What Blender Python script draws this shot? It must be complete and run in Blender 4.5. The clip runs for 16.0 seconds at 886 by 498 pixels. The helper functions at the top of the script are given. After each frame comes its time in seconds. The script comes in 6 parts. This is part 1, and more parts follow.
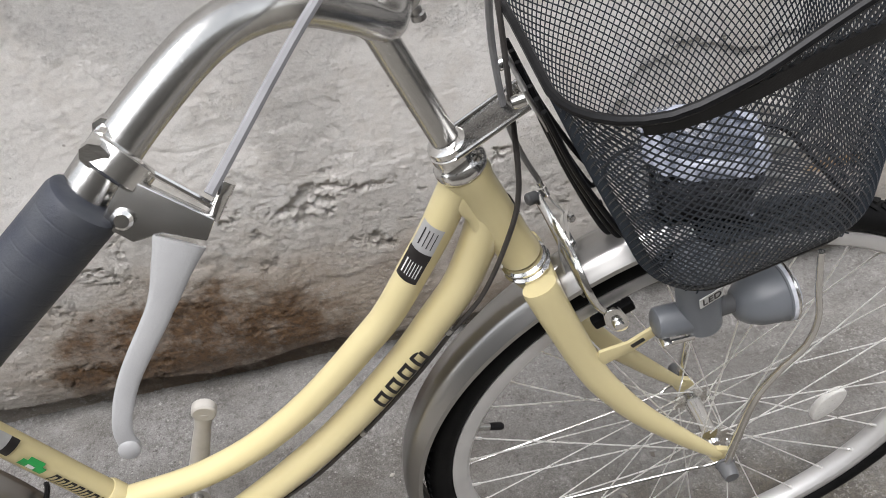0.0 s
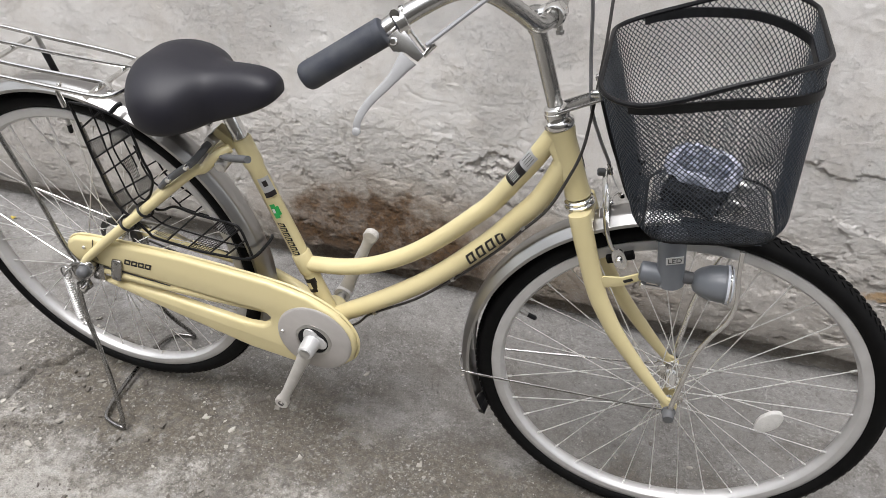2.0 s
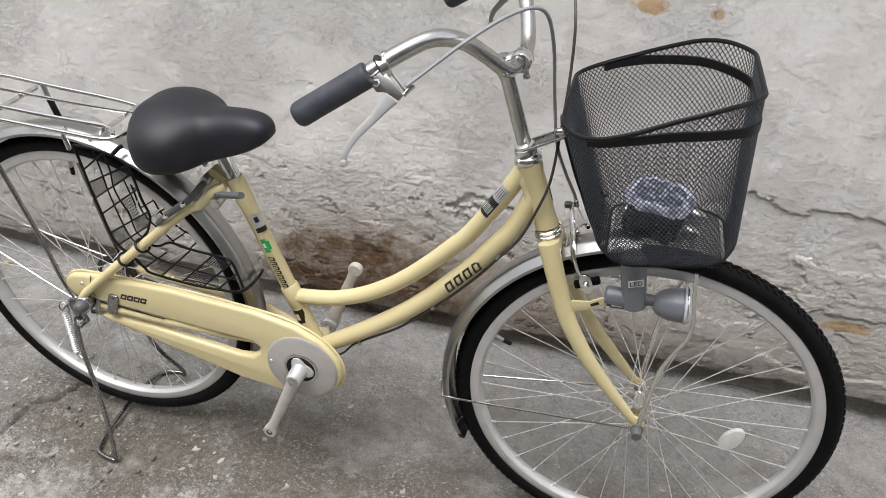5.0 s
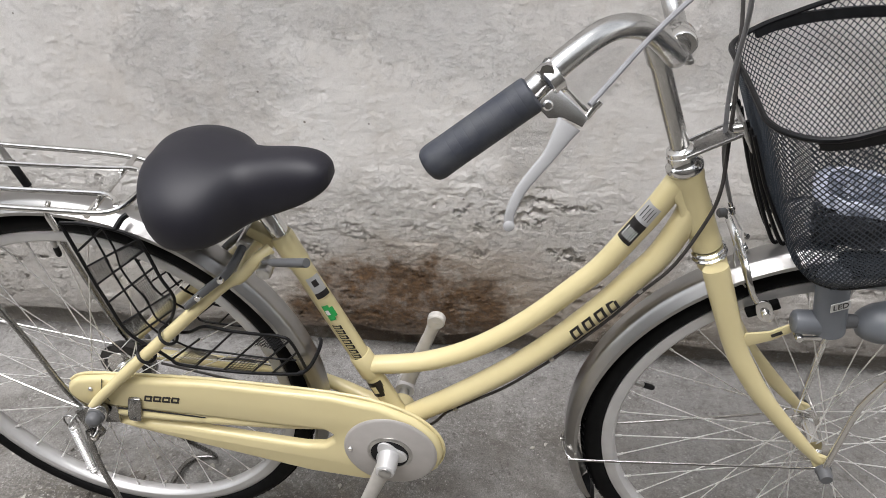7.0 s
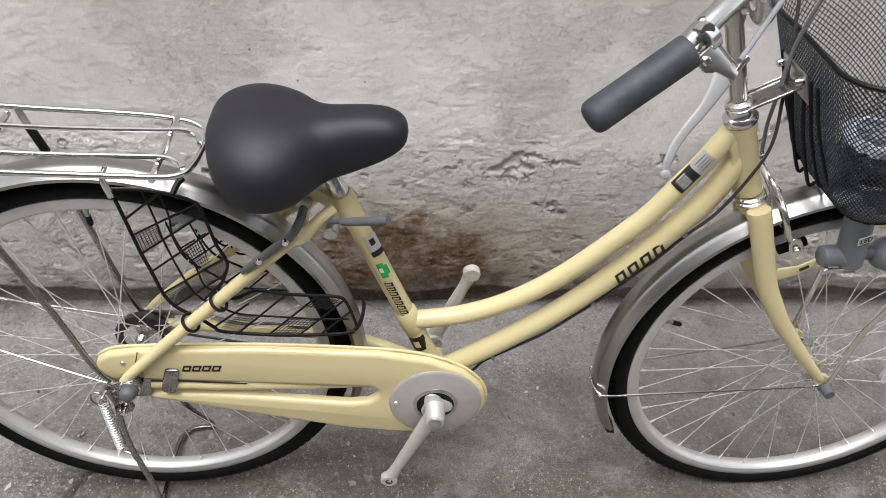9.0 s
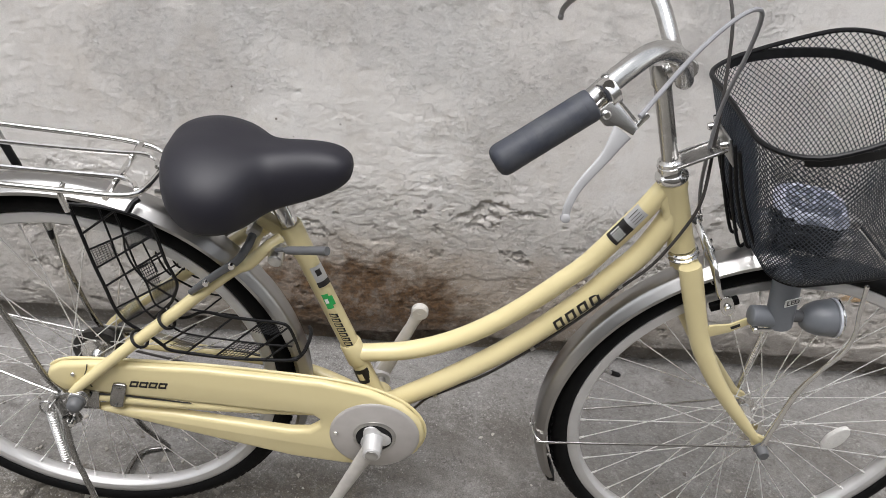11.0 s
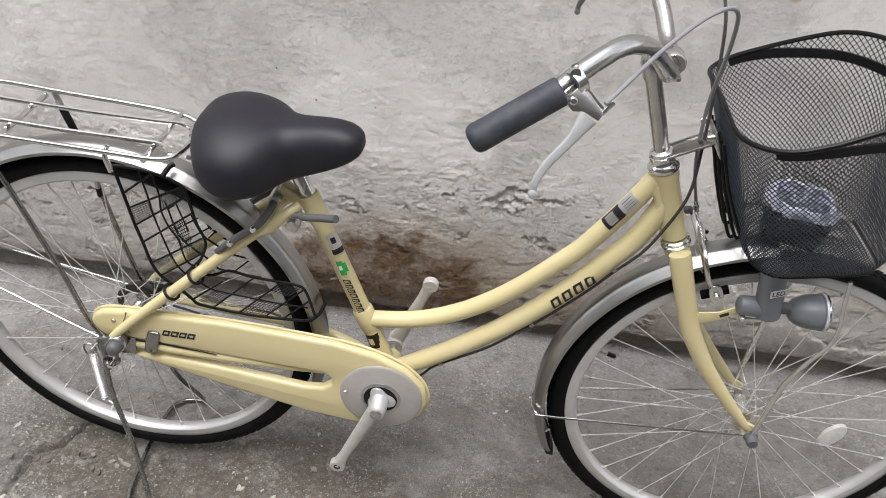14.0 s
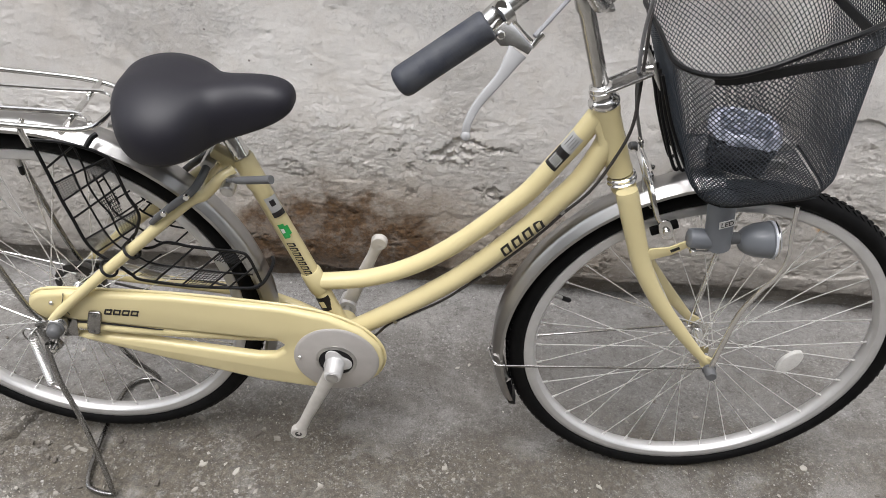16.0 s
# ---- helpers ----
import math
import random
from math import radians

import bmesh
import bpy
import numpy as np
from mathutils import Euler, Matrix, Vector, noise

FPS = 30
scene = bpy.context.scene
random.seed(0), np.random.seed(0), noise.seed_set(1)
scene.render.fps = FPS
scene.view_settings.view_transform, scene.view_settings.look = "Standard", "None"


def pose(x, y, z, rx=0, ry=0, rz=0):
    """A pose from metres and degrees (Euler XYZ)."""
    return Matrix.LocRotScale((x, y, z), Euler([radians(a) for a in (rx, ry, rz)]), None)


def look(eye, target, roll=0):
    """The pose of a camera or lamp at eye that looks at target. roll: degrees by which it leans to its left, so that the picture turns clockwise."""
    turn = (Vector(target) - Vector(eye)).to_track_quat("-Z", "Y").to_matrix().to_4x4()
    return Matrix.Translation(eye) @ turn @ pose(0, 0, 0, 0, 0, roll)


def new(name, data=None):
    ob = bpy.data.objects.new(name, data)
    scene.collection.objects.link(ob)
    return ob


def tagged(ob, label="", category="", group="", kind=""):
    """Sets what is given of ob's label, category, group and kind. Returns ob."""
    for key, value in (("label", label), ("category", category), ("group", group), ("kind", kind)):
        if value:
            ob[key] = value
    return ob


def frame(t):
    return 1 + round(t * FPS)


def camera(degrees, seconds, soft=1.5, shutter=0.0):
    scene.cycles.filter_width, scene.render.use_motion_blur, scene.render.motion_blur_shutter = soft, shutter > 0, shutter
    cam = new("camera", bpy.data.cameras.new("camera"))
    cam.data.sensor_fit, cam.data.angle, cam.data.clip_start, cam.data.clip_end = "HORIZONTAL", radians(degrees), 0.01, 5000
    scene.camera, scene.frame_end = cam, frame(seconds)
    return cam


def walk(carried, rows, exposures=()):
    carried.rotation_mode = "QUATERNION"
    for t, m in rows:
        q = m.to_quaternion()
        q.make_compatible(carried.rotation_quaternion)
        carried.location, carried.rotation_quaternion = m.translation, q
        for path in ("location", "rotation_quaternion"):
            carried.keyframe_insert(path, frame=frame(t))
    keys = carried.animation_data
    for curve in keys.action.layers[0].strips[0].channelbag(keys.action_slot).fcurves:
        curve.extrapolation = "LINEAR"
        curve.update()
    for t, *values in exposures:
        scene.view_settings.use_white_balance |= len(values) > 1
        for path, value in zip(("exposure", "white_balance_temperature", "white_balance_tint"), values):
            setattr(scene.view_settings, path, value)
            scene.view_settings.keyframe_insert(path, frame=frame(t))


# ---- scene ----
cam = camera(58.24, 16.0, soft=0.6)
PATH = [
    (0, (-0.2720, -0.5110, 1.1540), (-0.2410, 0.9650, -0.1960), -11.10),
    (0.5, (-0.2510, -0.5870, 1.2110), (-0.3580, 0.9300, -0.0880), -5.90),
    (1, (-0.1840, -0.6980, 1.2420), (-0.4640, 0.8280, -0.0210), -0.30),
    (1.5, (-0.1490, -0.8510, 1.2760), (-0.5660, 0.6810, 0.0590), 0.80),
    (2, (-0.1020, -1.0120, 1.2890), (-0.5600, 0.5350, 0.1070), 1.80),
    (2.5, (-0.0550, -1.0550, 1.2960), (-0.5660, 0.4970, 0.1440), 2.10),
    (3, (-0.0040, -1.0620, 1.3070), (-0.5800, 0.4830, 0.1760), 1.50),
    (3.2, (-0.0040, -1.0630, 1.3070), (-0.5990, 0.4820, 0.1850), 0.80),
    (5.3, (-0.1064, -1.1079, 1.3080), (-0.3825, -0.0422, 0.6165), 1.81),
    (5.5, (-0.1498, -1.1070, 1.3020), (-0.4215, -0.0423, 0.6074), 1.46),
    (6, (-0.2497, -1.0474, 1.2765), (-0.5050, 0.0180, 0.5766), 0.21),
    (6.5, (-0.3014, -0.9017, 1.2663), (-0.5284, 0.1565, 0.5462), -1.63),
    (7, (-0.3798, -0.8568, 1.2453), (-0.5632, 0.1952, 0.5040), -3.36),
    (7.5, (-0.5481, -0.8645, 1.2355), (-0.6183, 0.1705, 0.4520), -2.37),
    (8, (-0.6447, -0.8761, 1.2195), (-0.6289, 0.1357, 0.4035), 0.32),
    (8.5, (-0.6557, -0.8914, 1.2498), (-0.6127, 0.1200, 0.4342), 1.36),
    (9, (-0.6543, -0.9007, 1.2598), (-0.6017, 0.1254, 0.4634), 1.88),
    (9.5, (-0.6431, -0.9101, 1.2565), (-0.5802, 0.1299, 0.4791), 2.62),
    (10, (-0.6291, -0.9246, 1.2653), (-0.5646, 0.1290, 0.5064), 3.29),
    (10.2, (-0.6179, -0.9237, 1.2664), (-0.5565, 0.1355, 0.5152), 3.59),
    (12.3, (-0.4604, -1.0060, 1.2808), (-0.5085, 0.0826, 0.5718), 4.86),
    (12.5, (-0.4555, -1.0019, 1.2814), (-0.5075, 0.0862, 0.5719), 4.27),
    (13, (-0.4481, -0.9932, 1.2842), (-0.5037, 0.0893, 0.5665), 3.83),
    (13.5, (-0.4546, -1.0206, 1.2968), (-0.5257, 0.0532, 0.5674), 4.41),
    (14, (-0.4488, -1.0265, 1.3007), (-0.5390, 0.0376, 0.5594), 4.55),
    (14.5, (-0.4555, -1.0341, 1.2961), (-0.5525, 0.0206, 0.5423), 4.39),
    (15, (-0.4474, -1.0324, 1.2845), (-0.5414, 0.0136, 0.5183), 3.87),
    (15.5, (-0.4252, -1.0162, 1.2681), (-0.4827, 0.0197, 0.4847), 3.21),
    (16, (-0.4193, -1.0057, 1.2732), (-0.4480, 0.0269, 0.4840), 2.30),
]
walk(cam, [(t, look(eye, target, roll)) for t, eye, target, roll in PATH],
     exposures=[(0, 1.22), (3.2, 1.22), (6.0, 1.16), (9.0, 1.14), (12.5, 1.14), (16.0, 1.18)])

# ---- light ----
world = bpy.data.worlds.new("overcast_sky")
scene.world = world
world.use_nodes = True
wn = world.node_tree.nodes
wl = world.node_tree.links
sky = wn.new("ShaderNodeTexSky")
sky.sky_type = "NISHITA"
sky.sun_disc = False
sky.sun_elevation = radians(62)
sky.sun_rotation = radians(200)
grey_sky = wn.new("ShaderNodeHueSaturation")
grey_sky.inputs["Saturation"].default_value = 0.16
wl.new(sky.outputs[0], grey_sky.inputs["Color"])
wl.new(grey_sky.outputs[0], wn["Background"].inputs["Color"])
wn["Background"].inputs["Strength"].default_value = 0.15

sun_data = bpy.data.lights.new("sun", "SUN")
sun_data.energy = 1.75
sun_data.angle = radians(40)
sun_data.color = (1.0, 0.974, 0.985)
sun = new("sun", sun_data)
sun.matrix_world = look((-0.95, -1.05, 4.2), (-0.5, 0.2, 0.0))


# ---- materials ----
def node_mat(name):
    m = bpy.data.materials.new(name)
    m.use_nodes = True
    return m, m.node_tree.nodes, m.node_tree.links, m.node_tree.nodes["Principled BSDF"]


def surface(name, colour, rough=0.5, metal=0.0, second=None, scale=40.0, fine=400.0, bump=0.0, rough_var=0.1,
            coat=0.0, low=0.35, high=0.7):
    """A surface with colour varied at two scales, varied roughness and fine relief."""
    m, n, l, p = node_mat(name)
    co = n.new("ShaderNodeTexCoord")
    big = n.new("ShaderNodeTexNoise")
    big.inputs["Scale"].default_value = scale
    big.inputs["Detail"].default_value = 6
    small = n.new("ShaderNodeTexNoise")
    small.inputs["Scale"].default_value = fine
    small.inputs["Detail"].default_value = 3
    for t in (big, small):
        l.new(co.outputs["Object"], t.inputs["Vector"])
    ramp = n.new("ShaderNodeMapRange")
    ramp.inputs["From Min"].default_value, ramp.inputs["From Max"].default_value = low, high
    l.new(big.outputs[0], ramp.inputs["Value"])
    mix = n.new("ShaderNodeMix")
    mix.data_type = "RGBA"
    mix.inputs["A"].default_value = (*colour, 1)
    mix.inputs["B"].default_value = (*(second or [c * 0.82 for c in colour]), 1)
    l.new(ramp.outputs[0], mix.inputs["Factor"])
    l.new(mix.outputs["Result"], p.inputs["Base Color"])
    rr = n.new("ShaderNodeMapRange")
    rr.inputs["To Min"].default_value, rr.inputs["To Max"].default_value = max(0.02, rough - rough_var), min(1, rough + rough_var)
    l.new(small.outputs[0], rr.inputs["Value"])
    l.new(rr.outputs[0], p.inputs["Roughness"])
    p.inputs["Metallic"].default_value = metal
    p.inputs["Coat Weight"].default_value = coat
    p.inputs["Coat Roughness"].default_value = 0.08
    if bump:
        b = n.new("ShaderNodeBump")
        b.inputs["Strength"].default_value = bump
        b.inputs["Distance"].default_value = 0.001
        l.new(small.outputs[0], b.inputs["Height"])
        l.new(b.outputs[0], p.inputs["Normal"])
    return m


CRANK = surface("worn_crank_alloy", (0.50, 0.48, 0.445), 0.42, 0.15, (0.43, 0.41, 0.38), 60, 700, 0.12, 0.06)
CREAM = surface("cream_paint", (0.645, 0.56, 0.312), 0.36, 0, (0.62, 0.535, 0.292), 14, 220, 0.05, 0.06, 0.25)
CHROME = surface("chrome", (0.78, 0.77, 0.75), 0.16, 1, (0.66, 0.655, 0.64), 60, 500, 0.03, 0.07)
SATIN = surface("satin_chrome", (0.56, 0.555, 0.54), 0.24, 1, (0.46, 0.455, 0.445), 50, 700, 0.05, 0.07)
DARKCHROME = surface("dark_plated_steel", (0.30, 0.295, 0.285), 0.26, 1, (0.24, 0.235, 0.23), 70, 600, 0.08, 0.08)
MESHWIRE = surface("blue_black_mesh_coating", (0.018, 0.023, 0.030), 0.34, 0, (0.027, 0.033, 0.042), 80, 600, 0.1, 0.08)
PALECABLE = surface("pale_grey_cable", (0.25, 0.25, 0.26), 0.4, 0, (0.21, 0.21, 0.22), 60, 600)
STEEL = surface("zinc_steel", (0.55, 0.545, 0.53), 0.32, 1, (0.42, 0.41, 0.40), 90, 700, 0.1, 0.1)
ALLOY = surface("brushed_alloy", (0.40, 0.392, 0.382), 0.30, 1, (0.355, 0.348, 0.338), 6, 90, 0.0, 0.03)
RIM_ALLOY = surface("rim_alloy", (0.66, 0.655, 0.65), 0.42, 0.6, (0.60, 0.595, 0.59), 30, 500, 0.05, 0.08)
LEVER_ALLOY = surface("cast_alloy", (0.37, 0.37, 0.373), 0.48, 0.12, (0.34, 0.34, 0.343), 60, 700, 0.15, 0.06)
CHEEK = surface("chrome_plate", (0.64, 0.63, 0.62), 0.22, 1, (0.55, 0.545, 0.535), 60, 700, 0.04, 0.05)
RUBBER = surface("tyre_rubber", (0.0035, 0.0035, 0.0038), 0.62, 0, (0.006, 0.006, 0.006), 50, 500, 0.2, 0.1)
RUBBER.node_tree.nodes["Principled BSDF"].inputs["Specular IOR Level"].default_value = 0.10
VINYL = surface("saddle_vinyl", (0.0082, 0.0078, 0.0128), 0.53, 0, (0.0105, 0.0100, 0.0150), 20, 1400, 0.12, 0.05)
VINYL.node_tree.nodes["Principled BSDF"].inputs["Specular IOR Level"].default_value = 0.42
GRIP = surface("grip_rubber", (0.028, 0.032, 0.045), 0.58, 0, (0.05, 0.054, 0.062), 60, 900, 0.2, 0.07)
BLACK = surface("black_coating", (0.006, 0.006, 0.0066), 0.40, 0, (0.010, 0.010, 0.011), 80, 600, 0.1, 0.08)
BLACK.node_tree.nodes["Principled BSDF"].inputs["Specular IOR Level"].default_value = 0.2
MESHWIRE.node_tree.nodes["Principled BSDF"].inputs["Specular IOR Level"].default_value = 0.5
CABLE = surface("dark_cable_housing", (0.040, 0.036, 0.034), 0.42, 0, (0.032, 0.029, 0.027), 60, 600, 0.05, 0.06)
GREY = surface("grey_plastic", (0.155, 0.165, 0.18), 0.36, 0, (0.14, 0.15, 0.165), 40, 700, 0.1, 0.06)
DARKGREY = surface("dark_grey_plastic", (0.10, 0.102, 0.106), 0.5, 0, (0.085, 0.087, 0.09), 40, 700, 0.1, 0.06)
PLATE = surface("grey_disc_plate", (0.50, 0.475, 0.455), 0.36, 0.4, (0.45, 0.43, 0.41), 40, 700, 0.05, 0.06)
# greasy metal and small print; also paints shade into holes, slots and gaps
GREASE_GAPS = surface("dark_grease_and_gaps", (0.018, 0.018, 0.017), 0.40, 0.3, (0.04, 0.037, 0.034), 120, 600, 0.15, 0.1)
SPOKE = surface("bright_spoke_steel", (0.80, 0.79, 0.77), 0.30, 0.65, (0.86, 0.85, 0.83), 60, 500)
PRINT = surface("black_print", (0.012, 0.010, 0.010), 0.4)
WHITE = surface("white_print", (0.72, 0.72, 0.70), 0.5)
SILVER_TAPE = surface("silver_sticker", (0.45, 0.45, 0.45), 0.38, 0.3)
GREEN = surface("green_sticker", (0.02, 0.36, 0.08), 0.4)
AMBER = surface("amber_reflector", (0.30, 0.085, 0.022), 0.3, 0, (0.20, 0.055, 0.012), 80, 400)
REDLENS = surface("red_lens", (0.35, 0.01, 0.012), 0.15)


LENS = surface("frosted_clear_lens", (0.82, 0.84, 0.90), 0.12, 0, (0.55, 0.58, 0.66), 160, 500)
LENS.node_tree.nodes["Principled BSDF"].inputs["Transmission Weight"].default_value = 0.2


def film_plastic():
    m, n, l, p = node_mat("crumpled_clear_film")
    p.inputs["Base Color"].default_value = (0.30, 0.32, 0.37, 1)
    p.inputs["Roughness"].default_value = 0.12
    p.inputs["Specular IOR Level"].default_value = 1.0
    no = n.new("ShaderNodeTexNoise")
    no.inputs["Scale"].default_value = 55
    no.inputs["Detail"].default_value = 5
    ra = n.new("ShaderNodeMapRange")
    ra.inputs["From Min"].default_value, ra.inputs["From Max"].default_value = 0.40, 0.66
    ra.inputs["To Min"].default_value, ra.inputs["To Max"].default_value = 0.03, 0.38
    l.new(no.outputs[0], ra.inputs["Value"])
    l.new(ra.outputs[0], p.inputs["Alpha"])
    b = n.new("ShaderNodeBump")
    b.inputs["Strength"].default_value = 0.8
    b.inputs["Distance"].default_value = 0.006
    l.new(no.outputs[0], b.inputs["Height"])
    l.new(b.outputs[0], p.inputs["Normal"])
    return m


FILM = film_plastic()
# clear bag film in two tones: sky sheen painted pale, black pedal showing dark
DEEPFILM = surface("film_dark_tone", (0.035, 0.042, 0.058), 0.18, 0, (0.16, 0.175, 0.22), 60, 300, 0.3, 0.08, 0.0, 0.47, 0.60)
PALEFILM = surface("film_painted_sheen", (0.30, 0.32, 0.38), 0.22, 0, (0.11, 0.122, 0.15), 60, 300, 0.2, 0.1, 0.0, 0.46, 0.62)


class Nodes:
    """Short hands for building the mineral surfaces."""

    def __init__(self, name):
        self.m, self.n, self.l, self.p = node_mat(name)
        self.co = self.n.new("ShaderNodeTexCoord").outputs["Object"]

    def link(self, value, socket):
        if isinstance(value, (int, float)):
            socket.default_value = value
        elif isinstance(value, tuple):
            socket.default_value = (*value, 1) if len(value) == 3 and socket.type == "RGBA" else value
        else:
            self.l.new(value, socket)

    def noise(self, scale, detail=6, rough=0.55, stretch=None, where=None):
        t = self.n.new("ShaderNodeTexNoise")
        t.inputs["Scale"].default_value, t.inputs["Detail"].default_value, t.inputs["Roughness"].default_value = scale, detail, rough
        v = where or self.co
        if stretch:
            mp = self.n.new("ShaderNodeMapping")
            mp.inputs["Scale"].default_value = stretch
            self.l.new(v, mp.inputs["Vector"])
            v = mp.outputs[0]
        self.l.new(v, t.inputs["Vector"])
        return t.outputs[0]

    def cells(self, scale, feature="F1"):
        t = self.n.new("ShaderNodeTexVoronoi")
        t.feature = feature
        t.inputs["Scale"].default_value = scale
        self.l.new(self.co, t.inputs["Vector"])
        return t

    def ramp(self, v, a, b, c=0.0, d=1.0):
        r = self.n.new("ShaderNodeMapRange")
        r.interpolation_type = "SMOOTHSTEP"
        for k, x in zip(("Value", "From Min", "From Max", "To Min", "To Max"), (v, a, b, c, d)):
            self.link(x, r.inputs[k])
        return r.outputs[0]

    def math(self, op, a, b=0.0):
        r = self.n.new("ShaderNodeMath")
        r.operation = op
        self.link(a, r.inputs[0])
        self.link(b, r.inputs[1])
        return r.outputs[0]

    def mix(self, f, a, b, blend="MIX"):
        r = self.n.new("ShaderNodeMix")
        r.data_type = "RGBA"
        r.blend_type = blend
        for k, x in (("Factor", f), ("A", a), ("B", b)):
            self.link(x, r.inputs[k])
        return r.outputs["Result"]

    def axes(self):
        s = self.n.new("ShaderNodeSeparateXYZ")
        self.l.new(self.co, s.inputs[0])
        return s.outputs

    def blob(self, x, z, cx, cz, rx, rz, warp, outer=1.15, inner=0.45):
        """1 inside a ragged stain about (cx, cz), 0 outside."""
        a = self.math("POWER", self.math("DIVIDE", self.math("SUBTRACT", x, cx), rx), 2.0)
        b = self.math("POWER", self.math("DIVIDE", self.math("SUBTRACT", z, cz), rz), 2.0)
        d = self.math("ADD", self.math("ADD", a, b), warp)
        return self.ramp(d, outer, inner)

    def bump(self, height, strength, distance, under=None):
        b = self.n.new("ShaderNodeBump")
        b.inputs["Strength"].default_value, b.inputs["Distance"].default_value = strength, distance
        self.l.new(height, b.inputs["Height"])
        if under:
            self.l.new(under, b.inputs["Normal"])
        return b.outputs[0]


def plaster():
    s = Nodes("old_lime_plaster")
    x, y, z = s.axes()
    broad, mid, fine, grain = s.noise(2.6, 8, 0.62), s.noise(14, 9, 0.68), s.noise(75, 9, 0.72), s.noise(420, 5, 0.65)
    streak = s.noise(5, 8, 0.65, (2.4, 1.0, 0.35))
    col = s.mix(s.ramp(broad, 0.38, 0.64), (0.715, 0.694, 0.668), (0.645, 0.618, 0.588))
    col = s.mix(s.ramp(streak, 0.46, 0.66, 0, 0.5), col, (0.76, 0.748, 0.730))
    col = s.mix(s.ramp(mid, 0.54, 0.68, 0, 0.40), col, (0.575, 0.545, 0.51))
    off = s.math("MULTIPLY", s.math("SUBTRACT", broad, 0.5), 0.34)
    rag = s.math("MULTIPLY", s.math("SUBTRACT", mid, 0.5), 0.20)
    edge = s.math("ADD", s.math("ADD", z, off), rag)
    worn = s.ramp(edge, 0.50, 0.34)
    # grey-brown cement where the wash has worn away low on the wall
    col = s.mix(s.math("MULTIPLY", worn, 0.34), col, (0.58, 0.53, 0.47))
    low = s.math("MULTIPLY", s.ramp(edge, 0.34, 0.13), s.ramp(x, -1.05, -0.75, 0.45, 1.0))
    col = s.mix(s.math("MULTIPLY", low, 0.36), col, (0.32, 0.272, 0.218))
    bare = s.math("MULTIPLY", worn, s.ramp(fine, 0.46, 0.62))
    col = s.mix(s.math("MULTIPLY", bare, 0.24), col, (0.28, 0.245, 0.205))
    crumb = s.math("MULTIPLY", worn, s.ramp(fine, 0.44, 0.34))
    col = s.mix(s.math("MULTIPLY", crumb, 0.5), col, (0.62, 0.60, 0.57))
    # mud and rust stain behind the frame, darkest by the seat tube
    warp = s.math("ADD", s.math("MULTIPLY", s.math("SUBTRACT", mid, 0.5), 2.2), s.math("MULTIPLY", s.math("SUBTRACT", broad, 0.5), 1.2))
    wide = s.blob(x, z, -0.54, 0.09, 0.52, 0.22, warp, 1.6, 0.25)
    col = s.mix(s.math("MULTIPLY", wide, 0.50), col, (0.29, 0.198, 0.108))
    mud = s.blob(x, z, -0.70, 0.095, 0.26, 0.175, warp, 1.30, 0.50)
    col = s.mix(s.math("MULTIPLY", mud, 0.92), col, s.mix(s.ramp(fine, 0.36, 0.66), (0.165, 0.079, 0.022), (0.060, 0.031, 0.011)))
    # darker grey-brown towards the very foot of the wall
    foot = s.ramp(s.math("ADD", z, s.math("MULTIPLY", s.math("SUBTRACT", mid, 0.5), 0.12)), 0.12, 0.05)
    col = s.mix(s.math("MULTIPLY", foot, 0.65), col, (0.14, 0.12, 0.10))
    # crumbling skin: relief light and shade put into colour, dark hollows, pale lime ridges
    clear = s.ramp(mud, 0.0, 0.6, 1.0, 0.12)
    peeled = s.blob(x, z, 0.25, 0.40, 0.30, 0.24, s.math("MULTIPLY", s.math("SUBTRACT", mid, 0.5), 2.0), 1.2, 0.5)
    worn = s.math("MAXIMUM", worn, s.math("MULTIPLY", peeled, 0.8))
    crumbly = s.math("MAXIMUM", worn, s.ramp(s.noise(3.6, 7, 0.6), 0.46, 0.60, 0.16, 0.80))
    crust = s.noise(74, 12, 0.84, (1.0, 1.0, 1.3))
    chip = s.ramp(crust, 0.545, 0.565)
    col = s.mix(s.math("MULTIPLY", s.math("MULTIPLY", s.ramp(crust, 0.45, 0.36), crumbly), 0.26), col, (0.35, 0.305, 0.255))
    col = s.mix(s.math("MULTIPLY", s.math("MULTIPLY", chip, s.math("MULTIPLY", crumbly, clear)), 0.30), col, (0.80, 0.78, 0.745))
    # small dark pits and specks
    pits = s.cells(26)
    speck = s.math("MULTIPLY", s.ramp(pits.outputs["Distance"], 0.09, 0.04), s.ramp(s.noise(6, 3), 0.56, 0.64))
    col = s.mix(s.math("MULTIPLY", speck, 0.85), col, (0.13, 0.11, 0.09))
    # ochre patches of an older coat
    ragged = s.math("MULTIPLY", s.math("SUBTRACT", mid, 0.5), 4.0)
    ochre = s.blob(x, z, -0.10, 0.905, 0.040, 0.020, ragged)
    ochre2 = s.blob(x, z, 0.02, 0.900, 0.016, 0.016, ragged)
    ochre3 = s.blob(x, z, 0.43, 0.255, 0.06, 0.016, ragged)
    both = s.math("MAXIMUM", s.math("MAXIMUM", ochre, ochre2), ochre3)
    col = s.mix(s.math("MULTIPLY", both, 0.85), col, (0.52, 0.33, 0.15))
    col = s.mix(s.ramp(s.noise(9, 8, 0.7), 0.50, 0.62, 0, 0.30), col, (0.57, 0.525, 0.47))
